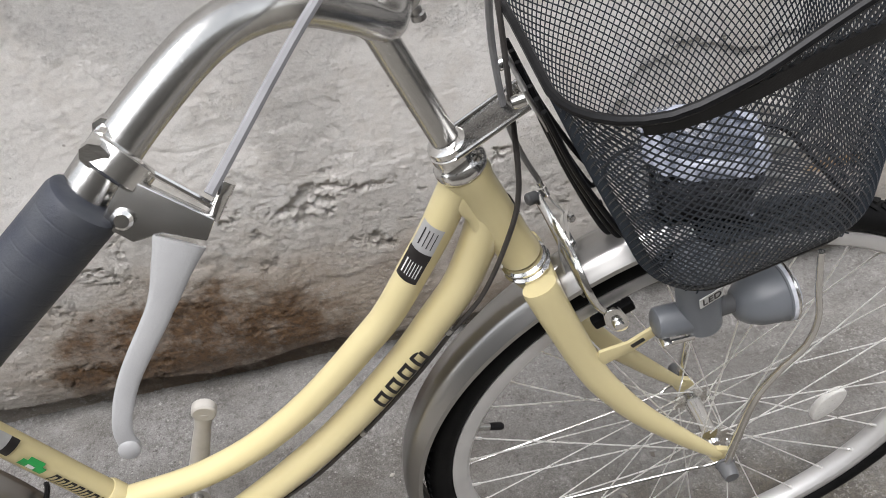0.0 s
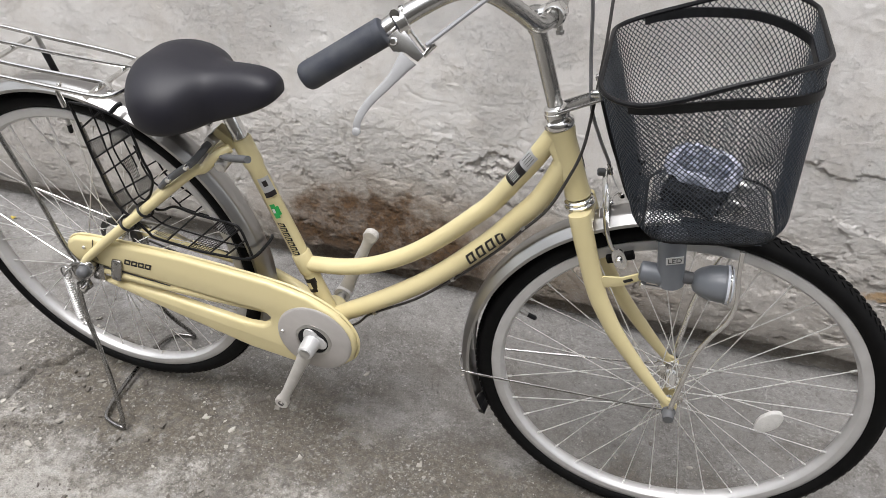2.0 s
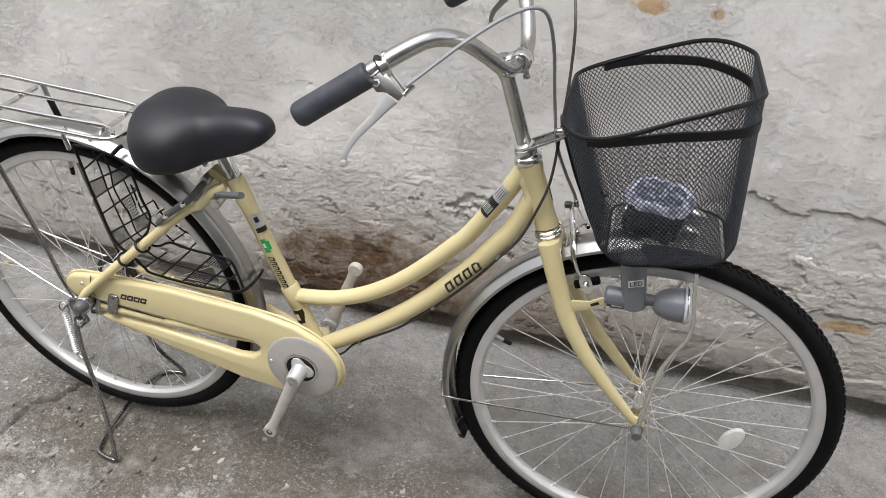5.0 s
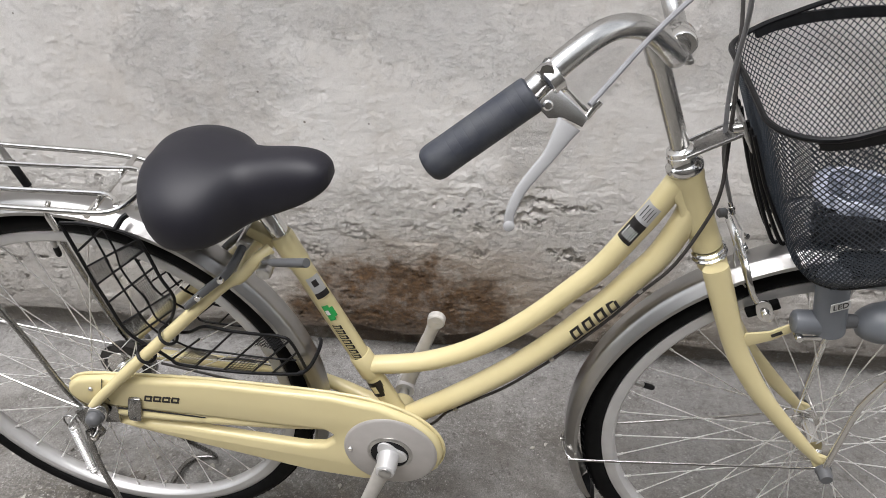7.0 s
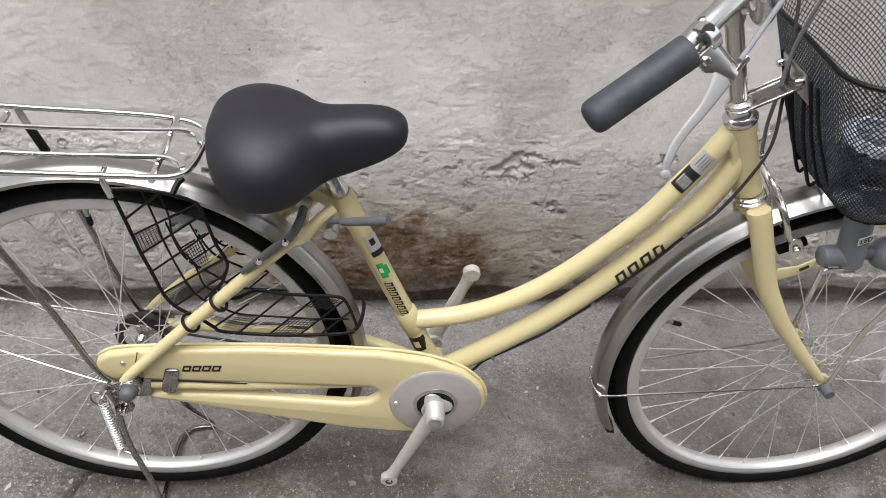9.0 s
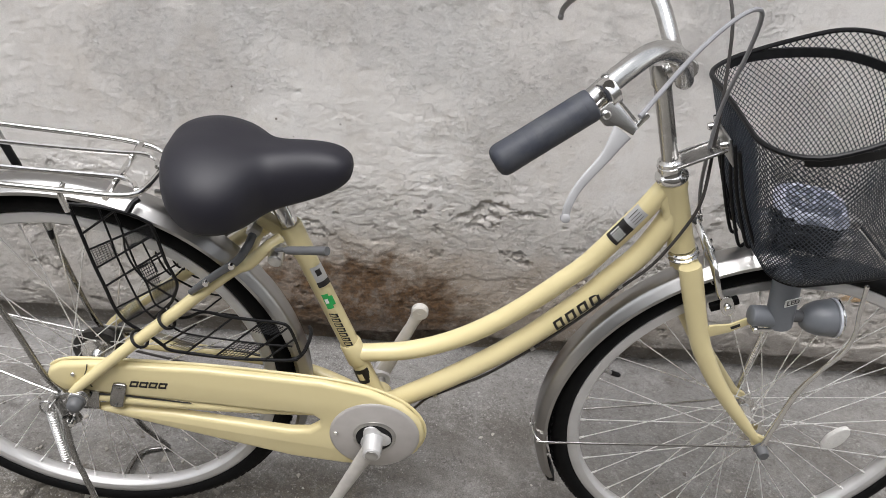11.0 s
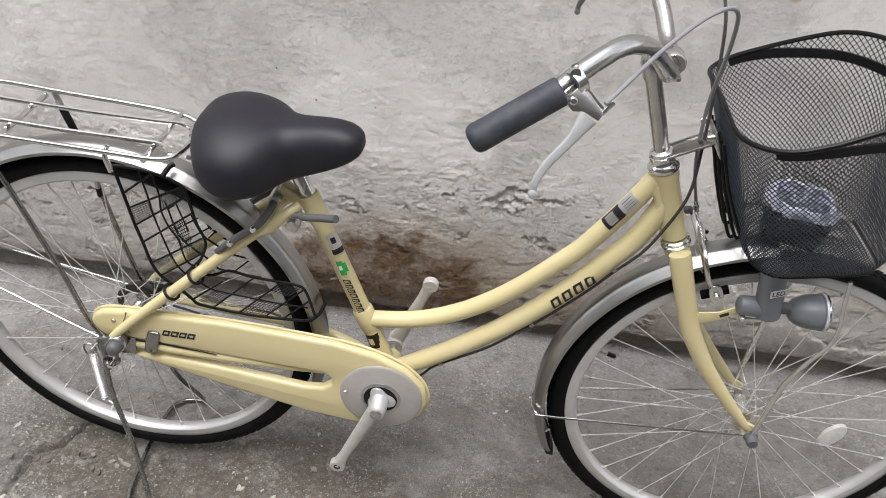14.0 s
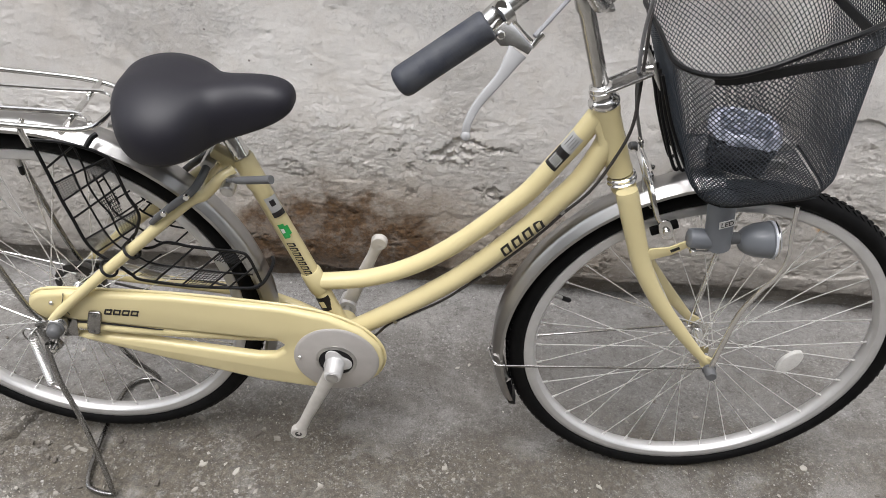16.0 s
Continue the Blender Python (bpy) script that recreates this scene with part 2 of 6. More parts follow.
    col = s.mix(0.22, col, s.mix(s.ramp(grain, 0.3, 0.7), (0.6, 0.6, 0.6), (1.1, 1.1, 1.1)), "MULTIPLY")
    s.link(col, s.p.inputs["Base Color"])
    s.p.inputs["Roughness"].default_value = 0.92
    rough = s.ramp(edge, 0.58, 0.36, 0.12, 0.9)
    n1 = s.bump(s.math("MULTIPLY", grain, rough), 0.45, 0.003)
    n2 = s.bump(s.math("MULTIPLY", fine, rough), 0.65, 0.006, n1)
    n2 = s.bump(s.math("MULTIPLY", s.math("ADD", s.math("MULTIPLY", crust, 1.6), s.math("MULTIPLY", chip, 0.22)), crumbly), 0.85, 0.0055, n2)
    s.link(n2, s.p.inputs["Normal"])
    return s.m


def concrete():
    s = Nodes("worn_concrete")
    x, y, z = s.axes()
    broad, mid, fine, grain = s.noise(2.3, 8, 0.65), s.noise(10, 9, 0.72), s.noise(80, 7, 0.7), s.noise(380, 4, 0.6)
    col = s.mix(s.ramp(broad, 0.38, 0.62), (0.215, 0.209, 0.199), (0.165, 0.156, 0.143))
    col = s.mix(s.ramp(mid, 0.46, 0.64, 0, 0.6), col, (0.285, 0.28, 0.272))
    col = s.mix(s.ramp(s.noise(7, 9, 0.75), 0.52, 0.64, 0, 0.6), col, (0.13, 0.120, 0.106))
    patch = s.noise(26, 9, 0.78)
    # trodden-in brown dirt on the alley's open side, plus the bicycle's painted soft shadow
    side = s.math("ADD", y, s.math("MULTIPLY", s.math("SUBTRACT", broad, 0.5), 0.7))
    side = s.math("ADD", side, s.math("MULTIPLY", s.math("SUBTRACT", mid, 0.5), 0.35))
    side = s.math("ADD", side, s.ramp(x, -0.95, -0.25, 0.0, 0.05))
    dirt_shade = s.math("MULTIPLY", s.ramp(side, 0.20, 0.0), s.ramp(side, -0.34, -0.12, 0.20, 1.0))
    dirt_shade = s.math("MULTIPLY", dirt_shade, s.ramp(s.math("ADD", x, s.math("MULTIPLY", s.math("SUBTRACT", mid, 0.5), 0.8)), -1.50, -1.18, 0.35, 1.0))
    col = s.mix(s.math("MULTIPLY", dirt_shade, 0.88), col, s.mix(s.ramp(fine, 0.4, 0.6), (0.122, 0.103, 0.074), (0.060, 0.050, 0.034)))
    # brighter open light in the middle of the alley, put into the concrete's colour
    col = s.mix(s.math("MULTIPLY", s.ramp(side, -0.165, -0.275, 0, 0.90), s.ramp(s.math("ADD", x, s.math("MULTIPLY", s.math("SUBTRACT", broad, 0.5), 2.4)), -1.05, -0.35, 1.0, 0.72)), col, s.mix(s.ramp(patch, 0.40, 0.62), (0.42, 0.40, 0.36), (0.26, 0.242, 0.21)))
    # grey dust swept up to the wall
    col = s.mix(s.ramp(s.math("ADD", y, s.math("MULTIPLY", s.math("SUBTRACT", mid, 0.5), 0.25)), 0.26, 0.42, 0, 0.6), col, (0.25, 0.243, 0.235))
    col = s.mix(s.ramp(fine, 0.50, 0.64, 0, 0.55), col, (0.095, 0.085, 0.075))
    col = s.mix(s.ramp(patch, 0.52, 0.62, 0, 0.55), col, (0.085, 0.078, 0.068))
    col = s.mix(s.ramp(patch, 0.46, 0.38, 0, 0.45), col, (0.33, 0.32, 0.305))
    # pale and dark aggregate worn bare
    worn = s.ramp(s.noise(6, 7, 0.7), 0.40, 0.56, 0.25, 1.0)
    for scale, reach, share, tone in ((150, 0.42, 0.84, (0.50, 0.485, 0.455)), (270, 0.50, 0.76, (0.42, 0.41, 0.39)), (90, 0.38, 0.88, (0.48, 0.465, 0.44))):
        a = s.cells(scale)
        pale = s.math("MULTIPLY", s.ramp(a.outputs["Distance"], reach, reach * 0.45), s.ramp(a.outputs["Color"], share, share + 0.06))
        col = s.mix(s.math("MULTIPLY", s.math("MULTIPLY", pale, worn), 0.8), col, tone)
    b = s.cells(120)
    dark = s.math("MULTIPLY", s.ramp(b.outputs["Distance"], 0.34, 0.14), s.ramp(b.outputs["Color"], 0.74, 0.80))
    col = s.mix(s.math("MULTIPLY", dark, 0.7), col, (0.055, 0.048, 0.042))
    # salt-and-pepper sand in the worn face
    sand = s.noise(125, 6, 0.80)
    bared = s.ramp(s.noise(5.5, 8, 0.68), 0.42, 0.60)
    pale = s.math("MULTIPLY", s.ramp(sand, 0.53, 0.60), s.math("ADD", s.math("MULTIPLY", bared, 0.46), 0.06))
    col = s.mix(pale, col, (0.44, 0.43, 0.41))
    col = s.mix(s.math("MULTIPLY", s.ramp(sand, 0.47, 0.40), s.math("ADD", s.math("MULTIPLY", bared, 0.30), 0.12)), col, (0.060, 0.055, 0.047))
    # damp, trodden stains with soft edges
    col = s.mix(s.ramp(s.noise(3.1, 8, 0.66), 0.50, 0.62, 0, 0.40), col, (0.085, 0.074, 0.060))
    col = s.mix(s.ramp(s.noise(4.3, 9, 0.70), 0.50, 0.64, 0, 0.38), col, (0.34, 0.33, 0.31))
    # darker towards the front wheel, fading out further along the alley
    front_dark = s.ramp(s.math("ADD", x, s.math("MULTIPLY", s.math("SUBTRACT", broad, 0.5), 2.0)), -1.05, -0.35)
    front_dark = s.math("MULTIPLY", front_dark, s.ramp(x, 0.8, 2.2, 1.0, 0.0))
    col = s.mix(s.math("MULTIPLY", front_dark, 0.24), col, (0.085, 0.078, 0.068))
    col = s.mix(0.5, col, s.mix(s.ramp(grain, 0.38, 0.62), (0.6, 0.6, 0.6), (1.25, 1.25, 1.25)), "MULTIPLY")
    s.link(col, s.p.inputs["Base Color"])
    s.link(s.ramp(mid, 0.3, 0.7, 0.70, 0.92), s.p.inputs["Roughness"])
    n1 = s.bump(fine, 0.7, 0.005)
    n2 = s.bump(mid, 0.35, 0.010, n1)
    n2 = s.bump(sand, 0.5, 0.003, n2)
    s.link(n2, s.p.inputs["Normal"])
    return s.m


WALL = plaster()
GROUND = concrete()
CEMENT = surface("grey_cement_render", (0.21, 0.20, 0.185), 0.9, 0, (0.15, 0.143, 0.132), 3, 90, 0.3, 0.06)
STONE = surface("pale_stone_chips", (0.40, 0.38, 0.335), 0.85, 0, (0.11, 0.097, 0.082), 9, 300, 0.3, 0.1, 0.0, 0.42, 0.58)
LEAF = surface("dry_yellow_leaf", (0.45, 0.36, 0.05), 0.7, 0, (0.32, 0.22, 0.04), 60, 400, 0.2)


# ---- building helpers ----
def mesh_from(bm, name, smooth=True):
    me = bpy.data.meshes.new(name)
    bm.to_mesh(me)
    bm.free()
    if smooth:
        for f in me.polygons:
            f.use_smooth = True
        me.set_sharp_from_angle(angle=radians(38))
    return me


def part(name, bm, material, parent=None, label="", m=None, smooth=True):
    """Links a bmesh as one mesh object under a thing or under a part."""
    me = bm if isinstance(bm, bpy.types.Mesh) else mesh_from(bm, name, smooth)
    if material and not me.materials:
        me.materials.append(material)
    ob = new(name, me)
    if parent is not None:
        ob.parent = parent
        if parent.type == "EMPTY":
            ob.matrix_parent_inverse = Matrix.Translation((parent.location.x, 0 if parent.rotation_euler.x else parent.location.y, parent.location.z)).inverted()
    if m is not None:
        ob.matrix_basis = m
    return tagged(ob, label)


def thing(name, base, label, category, group=""):
    ob = new(name)
    ob.empty_display_size = 0.05
    ob.location = base
    return tagged(ob, label, category, group)


def smooth_path(pts, steps=8):
    """Catmull-Rom through pts."""
    p = np.array(pts, float)
    if len(p) < 3:
        return np.linspace(p[0], p[-1], 2)
    q = np.vstack([2 * p[0] - p[1], p, 2 * p[-1] - p[-2]])
    out = []
    for i in range(1, len(q) - 2):
        for u in np.linspace(0, 1, steps, endpoint=False):
            a, b, c, d = q[i - 1:i + 3]
            out.append(0.5 * (2 * b + (c - a) * u + (2 * a - 5 * b + 4 * c - d) * u**2 + (3 * b - a - 3 * c + d) * u**3))
    out.append(p[-1])
    return np.array(out)


def tube_into(bm, pts, radius, segs=12, steps=8, flat=1.0, up=None, closed=False, straight=False):
    """A round or oval tube along pts. radius: one or one for each point. flat: second half-axis as a share of the first."""
    path = np.array(pts, float) if straight else smooth_path(pts, steps)
    n = len(path)
    r = np.full(n, radius) if np.isscalar(radius) else np.interp(np.linspace(0, len(radius) - 1, n), range(len(radius)), radius)
    tang = np.gradient(path, axis=0)
    if closed:
        tang = np.roll(path, -1, 0) - np.roll(path, 1, 0)
    tang /= np.linalg.norm(tang, axis=1)[:, None] + 1e-12
    side = np.cross(tang[0], up if up is not None else (0.013, 1, 0.021))
    if np.linalg.norm(side) < 1e-3:
        side = np.cross(tang[0], (1, 0, 0.1))
    side /= np.linalg.norm(side)
    rings = []
    for i in range(n):
        if up is not None:
            side = np.cross(tang[i], up)
        side = side - tang[i] * (side @ tang[i])
        side /= np.linalg.norm(side)
        other = np.cross(tang[i], side)
        rings.append([bm.verts.new(path[i] + r[i] * (np.cos(a) * side + flat * np.sin(a) * other))
                      for a in np.linspace(0, 2 * np.pi, segs, endpoint=False)])
    for i in range(n if closed else n - 1):
        a, b = rings[i], rings[(i + 1) % n]
        for j in range(segs):
            bm.faces.new((a[j], b[j], b[(j + 1) % segs], a[(j + 1) % segs]))
    if not closed:
        bm.faces.new(rings[0])
        bm.faces.new(rings[-1][::-1])
    return bm


def tube(pts, radius, **kw):
    bm = tube_into(bmesh.new(), pts, radius, **kw)
    bmesh.ops.recalc_face_normals(bm, faces=bm.faces)
    return bm


def turned(profile, a, b, segs=28):
    """A body turned about the line from a to b; profile: (share of the way or metres along, radius)."""
    bm = bmesh.new()
    a, b = Vector(a), Vector(b)
    way = (b - a).normalized()
    q = way.to_track_quat("Z", "Y").to_matrix()
    rings = []
    for h, r in profile:
        rings.append([bm.verts.new(a + q @ Vector((r * math.cos(t), r * math.sin(t), h)))
                      for t in np.linspace(0, 2 * math.pi, segs, endpoint=False)])
    for u, v in zip(rings, rings[1:]):
        for j in range(segs):
            bm.faces.new((u[j], u[(j + 1) % segs], v[(j + 1) % segs], v[j]))
    bm.faces.new(rings[0][::-1])
    bm.faces.new(rings[-1])
    bmesh.ops.recalc_face_normals(bm, faces=bm.faces)
    return bm


def revolve(profile, segs=96, a0=0.0, a1=360.0, centre=(0, 0, 0)):
    """A closed profile of (radius, y) swept about the y axis from a0 to a1 degrees; angle 0 is +x, 90 is +z."""
    bm = bmesh.new()
    full = abs(a1 - a0) >= 359.9
    angles = np.radians(np.linspace(a0, a1, segs, endpoint=not full))
    rings = [[bm.verts.new((centre[0] + r * math.cos(t), centre[1] + y, centre[2] + r * math.sin(t))) for r, y in profile] for t in angles]
    k = len(profile)
    for i in range(len(rings) if full else len(rings) - 1):
        u, v = rings[i], rings[(i + 1) % len(rings)]
        for j in range(k):
            bm.faces.new((u[j], v[j], v[(j + 1) % k], u[(j + 1) % k]))
    if not full:
        bm.faces.new(rings[0])
        bm.faces.new(rings[-1][::-1])
    bmesh.ops.recalc_face_normals(bm, faces=bm.faces)
    return bm


def box_into(bm, centre, size, m=None):
    made = bmesh.ops.create_cube(bm, size=1.0)["verts"]
    t = Matrix.Translation(centre) @ (m or Matrix()) @ Matrix.Diagonal((*size, 1))
    bmesh.ops.transform(bm, matrix=t, verts=made)
    return made


def block(centre, size, bevel=0.002, m=None, segs=2):
    bm = bmesh.new()
    box_into(bm, centre, size, m)
    if bevel:
        bmesh.ops.bevel(bm, geom=bm.edges[:], offset=bevel, segments=segs, affect="EDGES", profile=0.5)
    return bm


def plate(outline, y0, y1, bevel=0.0, segs=3):
    """A plate with an outline in x and z, from y0 (towards the viewer's side) to y1, its front rim rounded."""
    bm = bmesh.new()
    front = bm.faces.new([bm.verts.new((x, y0, z)) for x, z in outline])
    made = bmesh.ops.extrude_face_region(bm, geom=[front])
    back = [v for v in made["geom"] if isinstance(v, bmesh.types.BMVert)]
    for v in back:
        v.co.y = y1
    bmesh.ops.recalc_face_normals(bm, faces=bm.faces)
    if bevel:
        rim = [e for e in bm.edges if all(abs(v.co.y - y0) < 1e-6 for v in e.verts)]
        bmesh.ops.bevel(bm, geom=rim, offset=bevel, segments=segs, affect="EDGES", profile=0.5)
    return bm


def moved(bm, m):
    bmesh.ops.transform(bm, matrix=m, verts=bm.verts)
    return bm


def smooth_outline(pts, steps=5):
    p = np.array(pts, float)
    n = len(p)
    out = []
    for i in range(n):
        a, b, c, d = p[i - 1], p[i], p[(i + 1) % n], p[(i + 2) % n]
        for u in np.linspace(0, 1, steps, endpoint=False):
            out.append(0.5 * (2 * b + (c - a) * u + (2 * a - 5 * b + 4 * c - d) * u**2 + (3 * b - a - 3 * c + d) * u**3))
    return [tuple(v) for v in out]


def lattice_noise(x, y, seed):
    xi, yi = np.floor(x).astype(np.int64), np.floor(y).astype(np.int64)
    fx, fy = x - xi, y - yi
    fx, fy = fx * fx * fx * (fx * (6 * fx - 15) + 10), fy * fy * fy * (fy * (6 * fy - 15) + 10)

    def h(a, b):
        k = (a * 374761393 + b * 668265263 + seed * 974711) & 0x7FFFFFFF
        k = ((k ^ (k >> 13)) * 1274126177) & 0x7FFFFFFF
        return ((k ^ (k >> 16)) & 0xFFFF) / 65535.0

    return (h(xi, yi) * (1 - fx) + h(xi + 1, yi) * fx) * (1 - fy) + (h(xi, yi + 1) * (1 - fx) + h(xi + 1, yi + 1) * fx) * fy


def fbm(x, y, seed, octaves=5, gain=0.5):
    v, amp, total = 0, 1.0, 0.0
    for o in range(octaves):
        v = v + amp * lattice_noise(x * 2**o, y * 2**o, seed + 17 * o)
        total += amp
        amp *= gain
    return v / total


def step01(v, a, b):
    t = np.clip((v - a) / (b - a), 0, 1)
    return t * t * (3 - 2 * t)


def grid_mesh(name, xs, ys, place, material):
    """A sheet over the lines xs and ys; place(X, Y) gives the points."""
    gx, gy = np.meshgrid(xs, ys)
    pts = np.stack(place(gx.ravel(), gy.ravel()), 1)
    w = len(xs)
    i = np.arange(len(pts)).reshape(len(ys), w)
    quads = np.stack([i[:-1, :-1].ravel(), i[:-1, 1:].ravel(), i[1:, 1:].ravel(), i[1:, :-1].ravel()], 1)
    me = bpy.data.meshes.new(name)
    me.from_pydata(pts.tolist(), [], quads.tolist())
    me.polygons.foreach_set("use_smooth", np.ones(len(quads), bool))
    me.materials.append(material)
    return me


# ---- the alley ----
def lines(fine_a, fine_b, step, outer_a, outer_b):
    """Grid lines, close together between fine_a and fine_b and wider beyond."""
    out = list(np.arange(fine_a, fine_b, step))
    d, v = step, fine_a
    while v > outer_a:
        d *= 1.35
        v -= d
        out.insert(0, max(v, outer_a))
    d, v = step, fine_b
    while v < outer_b:
        out.append(v)
        d *= 1.35
        v += d
    out.append(outer_b)
    return np.array(sorted(set(out)))


CRACK = np.array([(-1.215, 0.085), (-1.258, 0.027), (-1.272, -0.024), (-1.318, -0.049), (-1.321, -0.108), (-1.330, -0.171), (-1.36, -0.25)])
CRACK_B = np.array([(-1.318, -0.049), (-1.387, -0.101), (-1.47, -0.13), (-1.60, -0.15)])


def groove(x, y, line):
    best = np.full(x.shape, 9.0)
    for (ax, ay), (bx, by) in zip(line, line[1:]):
        t = np.clip(((x - ax) * (bx - ax) + (y - ay) * (by - ay)) / ((bx - ax) ** 2 + (by - ay) ** 2), 0, 1)
        best = np.minimum(best, np.hypot(x - ax - t * (bx - ax), y - ay - t * (by - ay)))
    return best


def ground_place(x, y):
    near = step01(-np.abs(x + 0.4), -3.2, -2.0) * step01(-np.abs(y + 0.2), -1.8, -1.0)
    z = 0.006 * (fbm(x * 5, y * 5, 3, 5) - 0.5) + 0.004 * (fbm(x * 40, y * 40, 5, 3) - 0.5)
    hollow = step01(fbm(x * 9, y * 9, 11, 4), 0.56, 0.66)
    z = z - 0.004 * hollow * (0.5 + fbm(x * 60, y * 60, 8, 2))
    warp = 0.02 * (fbm(x * 30, y * 30, 21, 3) - 0.5)
    for line, deep in ((CRACK, 0.024), (CRACK_B, 0.014)):
        z = z - deep * step01(-groove(x + warp, y - warp, line), -0.0085, -0.0020)
    flat = step01(np.hypot(x, y), 0.02, 0.06)
    return x, y, z * near * flat


ground = new("ground", grid_mesh("ground", lines(-1.95, 0.95, 0.0048, -40, 40), lines(-0.50, 0.56, 0.0048, -40, 40), ground_place, GROUND))
tagged(ground, "worn grey concrete alley floor, stained and pitted with a crack", "ground", kind="structure")

WALL_Y = 0.478


def spot(x, z, cx, cz, rx, rz):
    return step01(-((x - cx) / rx) ** 2 - ((z - cz) / rz) ** 2, -1.0, -0.15)


# small pits and hair cracks in the upper coat: x, z and half-width; runs of x, z
WALL_PITS = [(-0.967, 0.697, 0.007), (-0.914, 0.694, 0.005), (-0.901, 0.695, 0.004), (-0.949, 0.657, 0.004), (-0.822, 0.650, 0.008), (-0.709, 0.707, 0.006),
             (-0.692, 0.703, 0.005), (-0.553, 0.646, 0.003), (-1.097, 0.639, 0.008), (-0.347, 0.636, 0.006)]
WALL_CRACKS = [np.array([(-0.640, 0.560), (-0.628, 0.549), (-0.608, 0.541), (-0.584, 0.537), (-0.556, 0.536), (-0.521, 0.541)]), np.array([(-0.470, 0.543), (-0.439, 0.545), (-0.383, 0.561)]),
               np.array([(-0.528, 0.456), (-0.505, 0.462), (-0.484, 0.474)])]


def wall_place(x, z):
    broad = fbm(x * 2.2, z * 2.2, 31, 4)
    low = step01(-(z + 0.4 * (broad - 0.5)), -0.50, -0.34)
    y = 0.006 * (fbm(x * 2.4, z * 2.4, 41, 4) - 0.5) + 0.0010 * (fbm(x * 11, z * 15, 43, 4) - 0.5)
    lumps = fbm(x * 52 + z * 14, z * 66, 47, 5, 0.85)
    patchy = step01(fbm(x * 3.4, z * 4.2, 91, 4), 0.50, 0.62)
    right = np.maximum(spot(x, z, 0.17, 0.36, 0.18, 0.22), np.maximum(spot(x, z, 0.36, 0.46, 0.20, 0.09), 0.8 * spot(x, z, 0.42, 0.20, 0.30, 0.12)))
    rough = np.maximum(np.maximum(low, right), np.maximum(0.26 * patchy, 0.36 * spot(x, z, -0.66, 0.60, 0.20, 0.10)))
    y = y + (0.03 + rough) * 0.0019 * (lumps - 0.45)
    # holes where scales of the coat have broken off, in a cluster
    ragged = fbm(x * 24, z * 34, 53, 6, 0.70)
    hole = np.maximum(spot(x, z, -0.47, 0.40, 0.19, 0.055), np.maximum(spot(x, z, -0.36, 0.29, 0.10, 0.04), spot(x, z, -0.16, 0.41, 0.08, 0.05)))
    hole = np.maximum(hole, 0.22 * low)
    deep = step01(ragged + 0.19 * hole - 0.26 * (1 - np.maximum(rough, hole)), 0.735, 0.76)
    y = y + (0.0050 + 0.0050 * hole) * deep * (0.5 + 0.8 * (lumps - 0.3))
    # the top coat has come away in sheets, with sharp broken edges
    edge = fbm(x * 7, z * 10, 83, 7, 0.60)
    y = y + 0.0045 * step01(right, 0.0, 0.2) * step01(right + 1.3 * (edge - 0.5) + 0.9 * (ragged - 0.5), 0.40, 0.45)
    y = y + 0.0016 * low * step01(edge + 0.17 * low, 0.70, 0.706)
    y = y - 0.0006 * step01(fbm(x * 9, z * 17, 59, 7, 0.62) + 0.05 * rough, 0.60, 0.61)
    y = y + 0.0011 * rough * step01(fbm(x * 28, z * 40, 67, 5, 0.7), 0.55, 0.60)
    for px, pz, r in WALL_PITS:
        y = y + 0.0030 * step01(-np.hypot((x - px) * (0.5 + 1.2 * lumps), (z - pz) * 1.7 * (0.3 + 1.6 * ragged)), -0.75 * r, -0.1 * r)
    warp = 0.012 * (ragged - 0.5)
    for line in WALL_CRACKS:
        y = y + 0.0008 * step01(-groove(x + warp, z - warp, line), -0.0030, -0.0004)
    # the coat stops short of the floor, and the footing behind it lies deeper
    foot = 0.055 + 0.045 * (fbm(x * 6, z * 0 + 3.3, 61, 4) - 0.5)
    y = y + 0.035 * step01(-(z - foot), -0.012, 0.012) + 0.012 * step01(-z, -0.16, -0.04)
    return x, WALL_Y + y, z


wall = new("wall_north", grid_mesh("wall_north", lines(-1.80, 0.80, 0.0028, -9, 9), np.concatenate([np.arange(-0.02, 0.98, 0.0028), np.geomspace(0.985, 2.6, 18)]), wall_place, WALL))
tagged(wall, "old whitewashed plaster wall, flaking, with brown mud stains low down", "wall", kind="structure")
part("wall_core", block((0, WALL_Y + 0.23, 1.20), (18, 0.26, 2.76), 0), WALL, wall, m=None, smooth=False)

# unseen wall added behind the camera to narrow the sky and darken chrome reflections
far_wall = part("unseen_wall_south", block((0, -2.75, 1.7), (18, 0.25, 3.5), 0.01), CEMENT, label="unseen plain grey cement wall, added to close the alley and darken reflections")
tagged(far_wall, category="wall", kind="structure")


